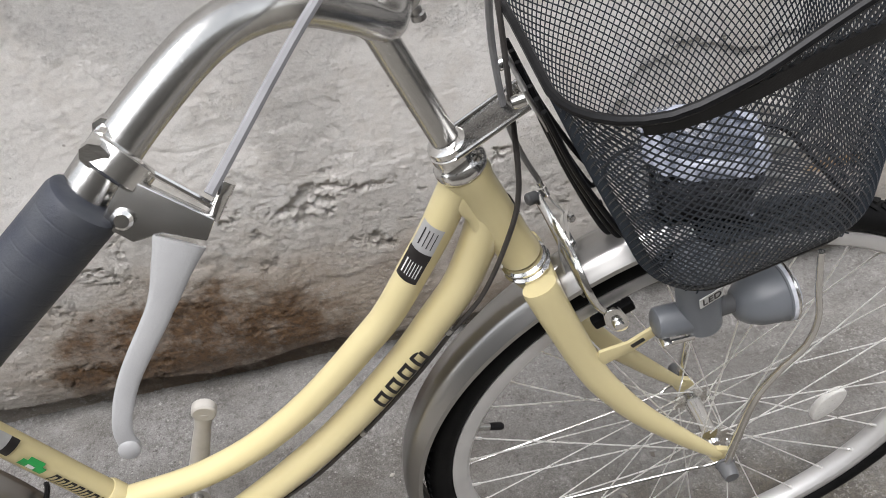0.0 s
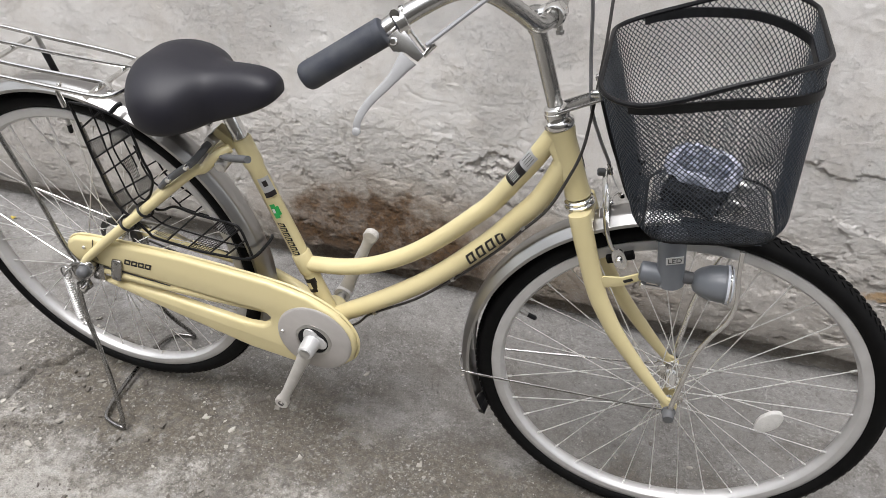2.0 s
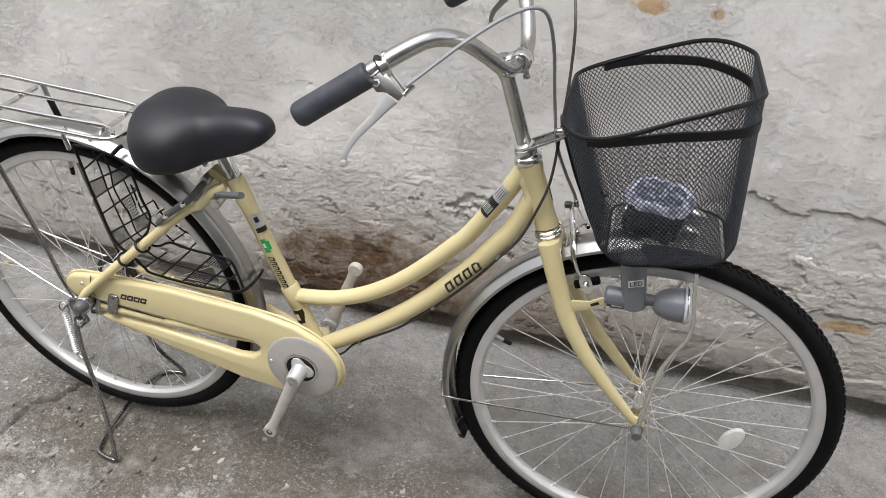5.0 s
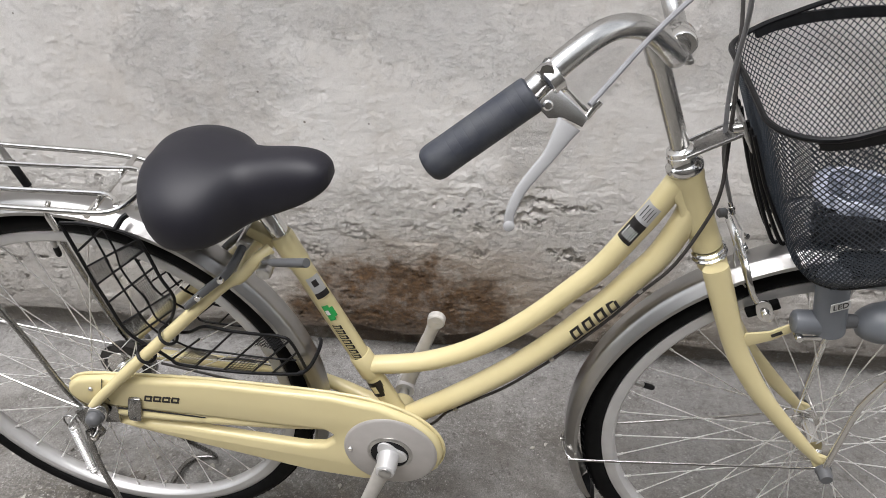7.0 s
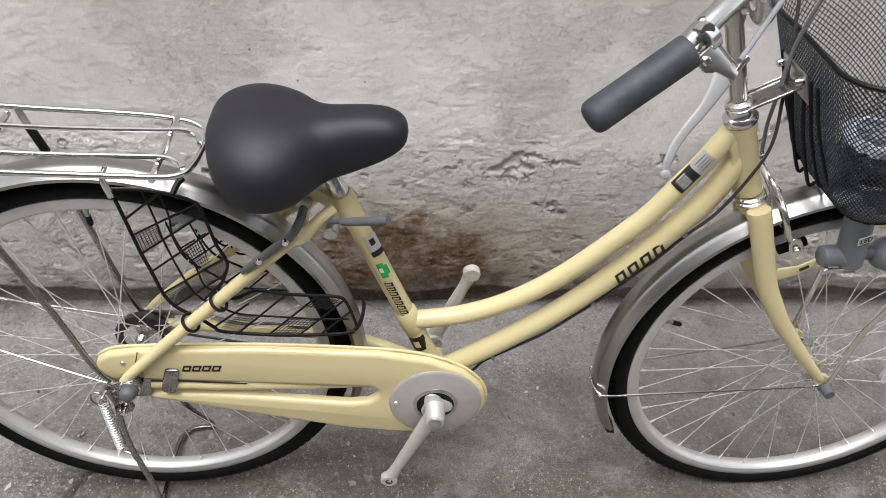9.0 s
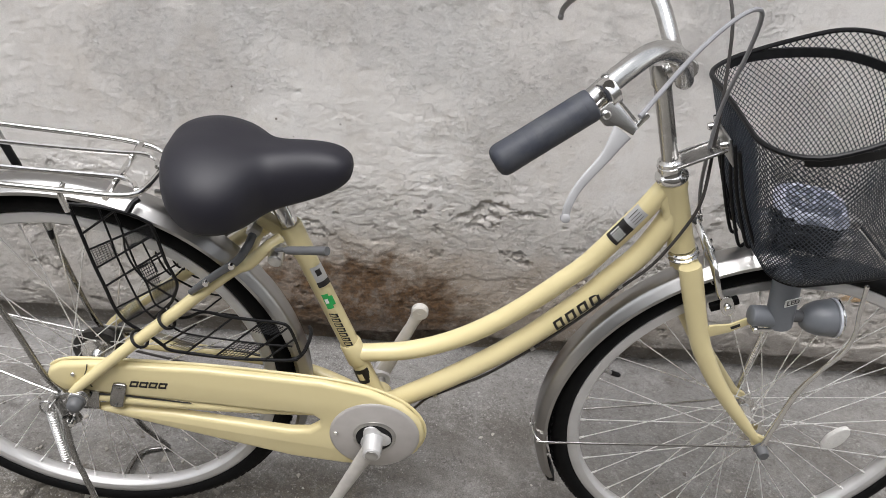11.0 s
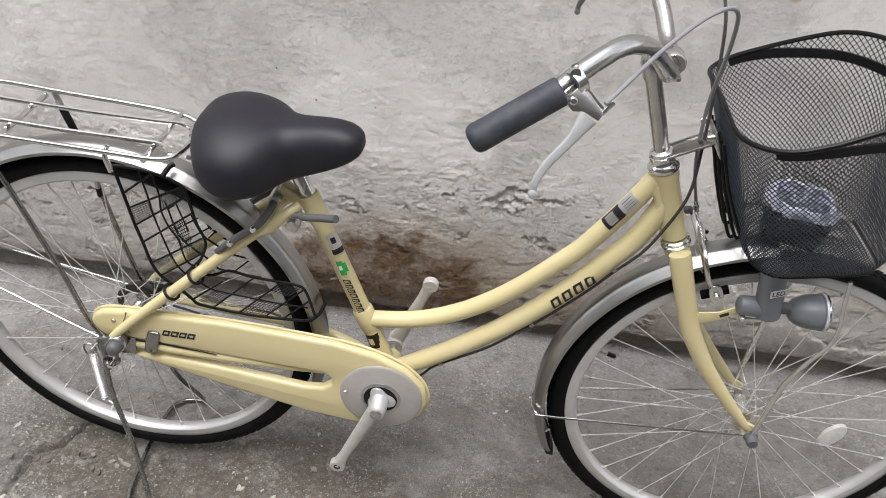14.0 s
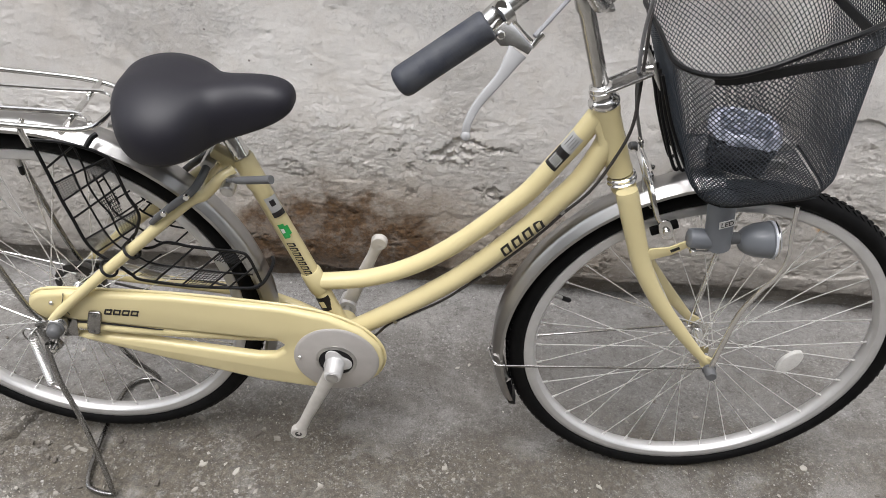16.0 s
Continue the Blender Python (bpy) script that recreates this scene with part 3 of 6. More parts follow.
def loose_chips():
    rnd = random.Random(5)
    verts, faces = [], []
    for k in range(3000):
        x, y = rnd.uniform(-1.9, 0.9), rnd.gauss(-0.12, 0.20)
        if not -0.6 < y < 0.42 or (x > -0.75 and rnd.random() < 0.80):
            continue
        s = 0.0009 + 0.0060 * rnd.random() ** 4
        a, n = rnd.uniform(0, 6.28), rnd.choice((4, 5, 6, 7))
        base, long, lean = len(verts), rnd.uniform(1, 2.0), rnd.uniform(-0.25, 0.25)
        ring = []
        for i in range(n):
            t, r = i * 2 * math.pi / n + rnd.uniform(-0.3, 0.3), s * rnd.uniform(0.55, 1.25)
            u, v = r * long * math.cos(t), r * math.sin(t)
            ring.append((u * math.cos(a) - v * math.sin(a), u * math.sin(a) + v * math.cos(a)))
        verts += [(x + u, y + v, 0.0) for u, v in ring]
        verts += [(x + u * 0.82, y + v * 0.82, 0.0012 + s * 0.28 + lean * u) for u, v in ring]
        faces.append([base + n + i for i in range(n)])
        faces += [(base + i, base + (i + 1) % n, base + n + (i + 1) % n, base + n + i) for i in range(n)]
    me = bpy.data.meshes.new("stone_chips")
    me.from_pydata(verts, [], faces)
    me.materials.append(STONE)
    return tagged(new("stone_chips", me), "small pale stone chips and grit lying on the concrete", "grit", kind="stuff")


loose_chips()

# ---- the bicycle ----
AXLE_R, AXLE_F = (-1.081, 0.357), (0.0, 0.331)
BB = (-0.617, 0.310)
STEER = Matrix.Translation((-0.1, 0, 0)) @ pose(0, 0, 0, 0, 0, 2.36) @ Matrix.Translation((0.1, 0, 0))
UNSTEER = STEER.inverted()
# on its stand the bicycle leans a little towards the open side, about a line at the height of the cranks
LEAN, LEAN_Z = 1.5, 0.35

bike = thing("bicycle", (-0.54, 0, 0), "cream-yellow step-through city bicycle with a wire front basket, without pedals", "bicycle")
bike.rotation_euler.x = radians(LEAN)
bike.location.y = LEAN_Z * math.sin(radians(LEAN))


def upright(p):
    """A place in the alley, turned back into the frame's own upright axes."""
    slope = math.tan(radians(LEAN))
    return Vector((p[0], p[1] + slope * (p[2] - LEAN_Z), p[2] - slope * p[1]))


def steered(bm):
    return moved(bm, STEER)


# wheels
def tyre_mesh_fast():
    """The casing, and five rows of tread blocks."""
    c, w, h = 0.3155, 0.0175, 0.0158
    prof = [(c + h * math.cos(radians(a)), w * math.sin(radians(a))) for a in np.linspace(-148, 148, 21)] + [(0.300, 0.0065), (0.300, -0.0065)]
    segs = 120
    verts, faces = [], []
    for t in np.linspace(0, 2 * math.pi, segs, endpoint=False):
        verts += [(r * math.cos(t), y, r * math.sin(t)) for r, y in prof]
    k = len(prof)
    for i in range(segs):
        for j in range(k):
            a, b = i * k, ((i + 1) % segs) * k
            faces.append((a + j, a + (j + 1) % k, b + (j + 1) % k, b + j))
    n = 128
    corners = [(u, v, s) for u in (-0.5, 0.5) for v in (-0.5, 0.5) for s in (-0.5, 0.5)]
    quads = ((0, 1, 3, 2), (4, 6, 7, 5), (0, 4, 5, 1), (2, 3, 7, 6), (0, 2, 6, 4), (1, 5, 7, 3))
    for i in range(n):
        for row, (off, wide) in enumerate(((0.0, 0.0055), (0.0075, 0.005), (-0.0075, 0.005), (0.0133, 0.004), (-0.0133, 0.004))):
            t = 2 * math.pi * (i + (0.5 if row in (1, 2) else 0)) / n
            ang = math.asin(off / w)
            m = Matrix.Rotation(-t, 4, "Y") @ Matrix.Translation((c, 0, 0)) @ Matrix.Rotation(ang, 4, "Z") @ Matrix.Translation((h + (0.0004 if abs(off) < 0.01 else -0.0008), 0, 0)) @ pose(0, 0, 0, 28 if off >= 0 else -28)
            base = len(verts)
            verts += [tuple(m @ Vector((u * 0.0030, v * wide, s * 0.0098))) for u, v, s in corners]
            faces += [tuple(base + q for q in f) for f in quads]
    me = bpy.data.meshes.new("tyre")
    me.from_pydata(verts, [], faces)
    for f in me.polygons:
        f.use_smooth = True
    me.set_sharp_from_angle(angle=radians(38))
    me.materials.append(RUBBER)
    return me


RIM_PROFILE = [(0.3015, -0.0125), (0.3025, -0.0118), (0.3025, -0.0100), (0.296, -0.0095), (0.295, 0.0095), (0.3025, 0.0100), (0.3025, 0.0118),
               (0.3015, 0.0125), (0.293, 0.0132), (0.287, 0.0125), (0.2825, 0.0080), (0.2812, 0.0), (0.2825, -0.0080), (0.287, -0.0125), (0.293, -0.0132)]
TYRE = tyre_mesh_fast()
RIM = mesh_from(revolve(RIM_PROFILE, 144), "rim")


def wheel(name, m, phase, flange, half, label):
    rim = part(name, RIM, RIM_ALLOY, bike, label, m)
    part("tyre", TYRE, RUBBER, rim, "black rubber tyre with block tread")
    hub = turned([(0, 0.006), (0.004, 0.0075), (0.006, flange + 0.004), (0.009, flange + 0.004), (0.012, 0.011), (half - 0.002, 0.0095),
                  (2 * half - 0.012, 0.011), (2 * half - 0.009, flange + 0.004), (2 * half - 0.006, flange + 0.004), (2 * half - 0.004, 0.0075),
                  (2 * half, 0.006)], (0, -half, 0), (0, half, 0), 24)
    part("hub", hub, CHROME, rim, "chrome hub")
    length = None
    for k in range(36):
        t = radians(phase + 10 * k)
        side = -1 if k % 2 == 0 else 1
        twist = 1 if (k // 2) % 2 == 0 else -1
        a = t + twist * radians(62)
        hubp = Vector((flange * math.cos(a), side * (half - 0.0075 + 0.002 * twist), flange * math.sin(a)))
        rimp = Vector((0.2835 * math.cos(t), side * 0.0015, 0.2835 * math.sin(t)))
        d = rimp - hubp
        if length is None:
            length = d.length
            spoke = mesh_from(turned([(0, 0.00100), (length - 0.012, 0.00100), (length - 0.0115, 0.0019), (length - 0.001, 0.0019), (length, 0.0014)], (0, 0, 0), (0, 0, 1), 6), "spoke")
        part("spoke", spoke, SPOKE, rim, "", Matrix.Translation(hubp) @ d.to_track_quat("Z", "Y").to_matrix().to_4x4() @ Matrix.Diagonal((1, 1, d.length / length, 1)))
    return rim


M_FRONT = STEER @ pose(AXLE_F[0], 0, AXLE_F[1])
M_REAR = pose(AXLE_R[0], 0, AXLE_R[1])
front_wheel = wheel("front_wheel", M_FRONT, 3, 0.0185, 0.036, "spoked alloy bicycle wheel")
rear_wheel = wheel("rear_wheel", M_REAR, 1, 0.026, 0.038, "spoked alloy bicycle wheel")


def valve(rim, angle):
    t = radians(angle)
    a = Vector((0.283 * math.cos(t), 0.0, 0.283 * math.sin(t)))
    b = a * ((0.283 - 0.038) / 0.283)
    part("valve", turned([(0, 0.0042), (0.010, 0.0042), (0.011, 0.0033), (0.018, 0.0033)], a, b, 10), STEEL, rim, "steel valve stem")
    c = a + (b - a) * 0.45
    part("valve_cap", turned([(0, 0.0042), (0.013, 0.0044), (0.016, 0.0028)], c, b, 10), BLACK, rim, "black rubber valve cap")


valve(front_wheel, math.degrees(math.atan2(0.421 - 0.331, -0.24)))
valve(rear_wheel, math.degrees(math.atan2(0.622 - 0.357, -0.011)))


def wheel_reflector(rim, angle, radius, y, turn):
    t = radians(angle)
    out = smooth_outline([(-0.022, -0.010), (0.0, -0.0165), (0.022, -0.011), (0.030, 0.0), (0.022, 0.011), (0.0, 0.0165), (-0.022, 0.010), (-0.030, 0.0)], 5)
    bm = plate(out, -0.004, 0.004, 0.002)
    part("spoke_reflector", bm, REFLECT, rim, "clear white spoke reflector", Matrix.Translation((radius * math.cos(t), y, radius * math.sin(t))) @ Matrix.Rotation(-radians(turn), 4, "Y"))


REFLECT = surface("white_reflector", (0.74, 0.73, 0.70), 0.3, 0, (0.64, 0.63, 0.60), 120, 500, 0.1)
wheel_reflector(front_wheel, math.degrees(math.atan2(0.285 - 0.331, 0.169)), 0.175, 0.004, 62)
REFLECT.node_tree.nodes["Principled BSDF"].inputs["Transmission Weight"].default_value = 0.15

# frame
TUBE_UP = [(-0.234, 0, 0.775), (-0.251, 0, 0.743), (-0.267, 0, 0.714), (-0.286, 0, 0.684), (-0.322, 0, 0.629), (-0.355, 0, 0.592), (-0.390, 0, 0.555), (-0.427, 0, 0.520), (-0.466, 0, 0.489), (-0.506, 0, 0.464), (-0.548, 0, 0.445), (-0.591, 0, 0.433), (-0.655, 0, 0.424)]
TUBE_DOWN = [(-0.2260, 0, 0.756), (-0.2215, 0, 0.726), (-0.2310, 0, 0.694), (-0.252, 0, 0.649), (-0.282, 0, 0.608), (-0.320, 0, 0.558), (-0.377, 0, 0.494), (-0.422, 0, 0.450), (-0.460, 0, 0.418), (-0.500, 0, 0.387), (-0.543, 0, 0.356), (-0.605, 0, 0.314)]
TUBE_UP_R, TUBE_DOWN_R = 0.0147, 0.0166
SEAT_TOP = Vector((-0.749, 0, 0.662))


def frame_part():
    head_a, head_b = Vector((-0.1955, 0, 0.671)), Vector((-0.2335, 0, 0.777))
    bm = turned([(0, 0.0190), (0.006, 0.0195), (0.012, 0.0182), (0.096, 0.0182), (0.104, 0.0200), (0.112, 0.0200)], head_a, head_b, 28)
    f = part("frame", bm, CREAM, bike, "cream-yellow painted steel step-through frame")
    part("upper_tube", tube(TUBE_UP, TUBE_UP_R, segs=18), CREAM, f)
    part("down_tube", tube(TUBE_DOWN, TUBE_DOWN_R, segs=18), CREAM, f)
    # gusset joining both tubes behind the head
    web = [(-0.230, 0.780), (-0.242, 0.764), (-0.247, 0.750), (-0.244, 0.740), (-0.238, 0.730), (-0.235, 0.716), (-0.232, 0.700), (-0.222, 0.694), (-0.212, 0.712), (-0.216, 0.740)]
    web = plate(smooth_outline(web, 4), -0.0145, 0.0145, 0.006)
    part("head_gusset", web, CREAM, f)
    low = Vector((BB[0] + 0.003, 0, BB[1] + 0.01))
    d = (SEAT_TOP - low)
    part("seat_tube", turned([(0, 0.0145), (d.length - 0.055, 0.0145), (d.length - 0.050, 0.0165), (d.length - 0.004, 0.0168), (d.length, 0.0155)], low, SEAT_TOP, 24), CREAM, f)
    part("lug", turned([(0, 0.0155), (0.004, 0.0172), (0.040, 0.0172), (0.044, 0.0155)], low + d * 0.255, low + d * 0.5, 24), CREAM, f)
    part("bottom_bracket", turned([(0, 0.0195), (0.002, 0.0205), (0.068, 0.0205), (0.070, 0.0195)], (BB[0], -0.035, BB[1]), (BB[0], 0.035, BB[1]), 28), CREAM, f)
    for s in (-1, 1):
        part("seat_stay", tube([(-0.757, s * 0.020, 0.652), (-0.775, s * 0.034, 0.642), (-0.80, s * 0.040, 0.617), (-0.827, s * 0.046, 0.604), (-0.913, s * 0.056, 0.527), (-0.997, s * 0.069, 0.453), (-1.060, s * 0.0765, 0.394), (-1.078, s * 0.077, 0.374)], [0.0078, 0.0082, 0.0088, 0.0092, 0.0093, 0.0090, 0.0080, 0.0070], segs=14), CREAM, f)
        part("chain_stay", tube([(-0.640, s * 0.020, 0.312), (-0.72, s * 0.040, 0.334), (-0.80, s * 0.053, 0.344), (-0.95, s * 0.060, 0.351), (-1.068, s * 0.062, 0.358)], [0.012, 0.0110, 0.0108, 0.0105, 0.009], segs=14), CREAM, f)
        out = smooth_outline([(-1.050, 0.380), (-1.068, 0.386), (-1.088, 0.374), (-1.100, 0.352), (-1.080, 0.338), (-1.050, 0.342)], 4)
        part("dropout", plate(out, s * 0.060 - 0.0025, s * 0.060 + 0.0025, 0.001), STEEL, f, "steel dropout plate")
    end = [(-1.064, 0.376), (-1.041, 0.371), (-1.047, 0.335), (-1.072, 0.333)]
    part("stay_end", plate(end, -0.0715, -0.0665, 0.001, 2), DARKCHROME, f, "grey flattened end of the chain stay")
    # bridge behind the seat tube and the plate that carries the lock
    part("stay_bridge", tube([(-0.80, -0.042, 0.617), (-0.80, 0, 0.625), (-0.80, 0.042, 0.617)], 0.007, segs=10), CREAM, f)
    part("seat_lug_ear", block((-0.773, 0, 0.660), (0.042, 0.022, 0.018), 0.004, pose(0, 0, 0, 0, 35, 0)), CREAM, f)
    return f


frame_ob = frame_part()


def sticker(name, centre, along, across, material, parent, radius, label="", lift=0.0006, skew=0.0):
    """A printed film on a round tube: centre and along in the x-z plane; it wraps the side at -y."""
    bm = bmesh.new()
    c, u = Vector((centre[0], 0, centre[1])), Vector((along[0], 0, along[1]))
    half = u.length / 2
    u.normalize()
    v = Vector((-u.z, 0, u.x))
    rows = []
    for i, s in enumerate(np.linspace(-half, half, 5)):
        rows.append([bm.verts.new(c + u * (s + skew * radius * math.sin(t)) + (radius + lift) * (v * math.sin(t) + Vector((0, -1, 0)) * math.cos(t))) for t in np.radians(np.linspace(across[0], across[1], 9))])
    for a, b in zip(rows, rows[1:]):
        for j in range(8):
            bm.faces.new((a[j], b[j], b[j + 1], a[j + 1]))
    bmesh.ops.recalc_face_normals(bm, faces=bm.faces)
    for f in bm.faces:
        if f.normal.y > 0:
            f.normal_flip()
    return part(name, bm, material, parent, label)


def logo_on_tube(centre, along, size, parent, radius, count, name, label):
    """Slanted outlined blocks in the place of a printed mark."""
    u = Vector((along[0], 0, along[1]))
    pitch = u.length / count
    u.normalize()
    for k in range(count):
        s = ((k + 0.5) / count - 0.5) * u.length * pitch * count
        c = (centre[0] + u.x * s, centre[1] + u.z * s)
        for shift, wide, lo, hi in ((0.0, 0.74, -size, -size * 0.62), (0.0, 0.74, size * 0.62, size), (-0.27, 0.20, -size, size), (0.27, 0.20, -size, size)):
            sticker(name, (c[0] + u.x * shift * pitch, c[1] + u.z * shift * pitch), (u.x * pitch * wide, u.z * pitch * wide), (lo, hi), PRINT, parent, radius, label, skew=0.35)


def markings():
    def on_tube(z):
        line = np.array(TUBE_UP)[::-1]
        return float(np.interp(z, line[:, 2], line[:, 0])), z

    logo_on_tube((-0.3255, 0.5510), (0.060, 0.068), 30, frame_ob, TUBE_DOWN_R, 4, "printed_mark", "black printed maker's mark as blocks")
    sticker("black_label", on_tube(0.687), (0.0155, 0.0245), (-4, 84), PRINT, frame_ob, TUBE_UP_R, "black label")
    sticker("silver_label", on_tube(0.715), (0.0165, 0.0270), (-4, 84), SILVER_TAPE, frame_ob, TUBE_UP_R, "silver label")
    sticker("black_label", on_tube(0.7015), (0.0035, 0.0060), (-4, 84), PRINT, frame_ob, TUBE_UP_R, lift=0.0009)
    for lo, hi in ((8, 12), (18, 21), (28, 31), (38, 41), (48, 51), (60, 66)):
        sticker("label_text", on_tube(0.687), (0.0085, 0.0135), (lo, hi), WHITE, frame_ob, TUBE_UP_R, lift=0.001)
    for lo, hi in ((10, 13), (24, 27), (38, 41), (54, 59)):
        sticker("label_text", on_tube(0.717), (0.0095, 0.0155), (lo, hi), PRINT, frame_ob, TUBE_UP_R, lift=0.001)
    sticker("silver_label", (-0.713, 0.581), (0.012, -0.031), (-5, 72), SILVER_TAPE, frame_ob, 0.0145, "silver and black label")
    sticker("black_label", (-0.7075, 0.5665), (0.0035, -0.009), (-5, 72), PRINT, frame_ob, 0.0145, lift=0.001)
    sticker("label_text", (-0.715, 0.586), (0.004, -0.010), (16, 46), PRINT, frame_ob, 0.0145, lift=0.001)
    # a six-sided green badge, widest in its middle, with a pale centre
    for share, lo, hi in ((1.0, -26, 20), (0.62, -44, 38)):
        sticker("green_sticker", (-0.695, 0.537), (0.0100 * share, -0.0262 * share), (lo, hi), GREEN, frame_ob, 0.0145, "green six-sided sticker", lift=0.0006 + 0.0002 * share)
    sticker("sticker_centre", (-0.6955, 0.538), (0.0030, -0.0080), (-12, 8), WHITE, frame_ob, 0.0145, lift=0.0013)
    logo_on_tube((-0.674, 0.478), (0.029, -0.074), 26, frame_ob, 0.0145, 8, "printed_mark", "black printed maker's mark as bars")
    sticker("small_print", (-0.6745, 0.479), (0.026, -0.068), (-48, -43), GREASE_GAPS, frame_ob, 0.0145, "row of tiny brown print")
    part("head_badge", revolve([(0.0187, 0.006), (0.0187, -0.016), (0.0192, -0.016), (0.0192, 0.006)], 8, 0, 44), PRINT, frame_ob, "black and gold badge on the head tube", Matrix.Translation((-0.2135, 0, 0.7225)) @ pose(0, 0, 0, 0, -18.7, 0) @ pose(0, 0, 0, 90, 0, 0) @ pose(0, 0, 0, 0, 62, 0))
    sticker("black_label", (-0.641, 0.386), (0.010, -0.028), (-70, 50), PRINT, frame_ob, 0.0145, "black and gold shield label")
    sticker("shield", (-0.641, 0.386), (0.005, -0.013), (-30, 5), CREAM, frame_ob, 0.0145, lift=0.001)


markings()


# chain case, cranks
def chain_case():
    out = [(-1.119, 0.392), (-1.112, 0.410), (-1.093, 0.422), (-1.05, 0.428), (-0.88, 0.430), (-0.70, 0.419), (-0.625, 0.404), (-0.575, 0.379), (-0.545, 0.346), (-0.536, 0.312),
           (-0.546, 0.277), (-0.574, 0.250), (-0.615, 0.239), (-0.665, 0.238), (-0.75, 0.248), (-0.905, 0.287), (-1.03, 0.320), (-1.062, 0.331), (-1.03, 0.335), (-0.93, 0.330), (-0.83, 0.318), (-0.75, 0.309), (-0.720, 0.312), (-0.705, 0.324), (-0.703, 0.338), (-0.716, 0.348),
           (-0.80, 0.352), (-0.95, 0.361), (-1.060, 0.368), (-1.095, 0.366), (-1.113, 0.376)]
    case = part("chain_case", plate(out, -0.0690, -0.0545, 0.0075, 4), CREAM, bike, "cream-yellow chain case with a long slot")
    lip = [(-1.112, 0.4105), (-1.093, 0.4225), (-1.05, 0.4285), (-0.88, 0.4305), (-0.70, 0.4195), (-0.625, 0.4045), (-0.575, 0.3795), (-0.545, 0.3465), (-0.536, 0.312), (-0.546, 0.277), (-0.574, 0.250)]
    part("case_lip", tube([(x, -0.0560, z) for x, z in lip], 0.0026, segs=8, steps=6), CREAM, case)
    part("disc", turned([(0, 0.067), (0.0015, 0.070), (0.0030, 0.0715), (0.004, 0.0715)], (BB[0] + 0.001, -0.0735, BB[1] + 0.004), (BB[0] + 0.001, 0, BB[1] + 0.004), 56), PLATE, case, "grey round cover disc")
    part("disc_ring", revolve([(0.0345, -0.0004), (0.0345, 0.001), (0.0292, 0.001), (0.0292, -0.0018), (0.0318, -0.0014)], 48, centre=(BB[0] + 0.001, -0.0742, BB[1] + 0.004)), STEEL, case)
    # black disc laid on the cover, painting the shade inside the opening
    part("opening_shade", turned([(0, 0.0288), (0.0006, 0.0288)], (BB[0] + 0.001, -0.0752, BB[1] + 0.004), (BB[0] + 0.001, 0, BB[1] + 0.004), 40), BLACK, case, "black disc painted as the shaded opening round the crank axle")
    lobes = []
    for k in range(48):
        a = math.radians(7.5 * k)
        r = 0.0225 + 0.0048 * math.cos(3 * a - math.radians(330))
        lobes.append((BB[0] + 0.001 + r * math.cos(a), BB[1] + 0.004 + r * math.sin(a)))
    part("chainwheel_spider", plate(lobes, -0.0785, -0.0750, 0.0010, 2), RIM_ALLOY, case, "bright three-lobed chainwheel boss")
    part("screw", turned([(0, 0.0030), (0.0015, 0.0040), (0.0025, 0.0040)], (BB[0] - 0.060, -0.0760, BB[1] + 0.008), (BB[0] - 0.060, 0, BB[1] + 0.008), 12), CHROME, case, "chrome screw")
    part("screw", turned([(0, 0.0030), (0.0015, 0.0040), (0.0025, 0.0040)], (-1.075, -0.0710, 0.405), (-1.075, 0, 0.405), 12), STEEL, case, "steel screw")
    clip = smooth_outline([(-1.018, 0.388), (-1.013, 0.394), (-1.001, 0.394), (-0.996, 0.388), (-1.006, 0.352), (-1.009, 0.344), (-1.023, 0.344), (-1.028, 0.352)], 2)
    part("clip", plate(clip, -0.0745, -0.0695, 0.003), DARKCHROME, case, "steel clip holding the case to the stay")
    # the end cover is its own piece; a dark strip paints the stay's shadow gap
    seam = [(-1.0535 + 0.004 * math.cos(1.4 * k), 0.428 - 0.0118 * k) for k in range(5)]
    part("case_seam", tube([(x, -0.0690, z) for x, z in seam], 0.0008, segs=6), GREASE_GAPS, case, "dark seam of the end cover")
    part("gap_shade", plate([(-1.046, 0.369), (-1.000, 0.3685), (-0.900, 0.3600), (-0.902, 0.3580), (-1.002, 0.3650), (-1.046, 0.3650)], -0.0698, -0.0690), GREASE_GAPS, case, "dark strip painted as the shaded gap over the chain stay")
    for x, z in ((-1.007, 0.387), (-1.017, 0.350)):
        part("clip_screw", turned([(0, 0.0018), (0.001, 0.0028), (0.004, 0.0028)], (x, -0.0768, z), (x, 0, z), 10), DARKCHROME, case)
    # mark on the upper arm
    for k in range(4):
        x = -0.985 + 0.0145 * k
        for z in (0.3885, 0.3975):
            part("printed_mark", block((x + (z - 0.39) * 0.4, -0.0694, z), (0.011, 0.0008, 0.0032), 0), PRINT, case)
        for side in (-0.0045, 0.0050):
            part("printed_mark", block((x + side, -0.0694, 0.393), (0.0024, 0.0008, 0.0120), 0, pose(0, 0, 0, 0, 22, 0)), PRINT, case)
    return case


chain_case()


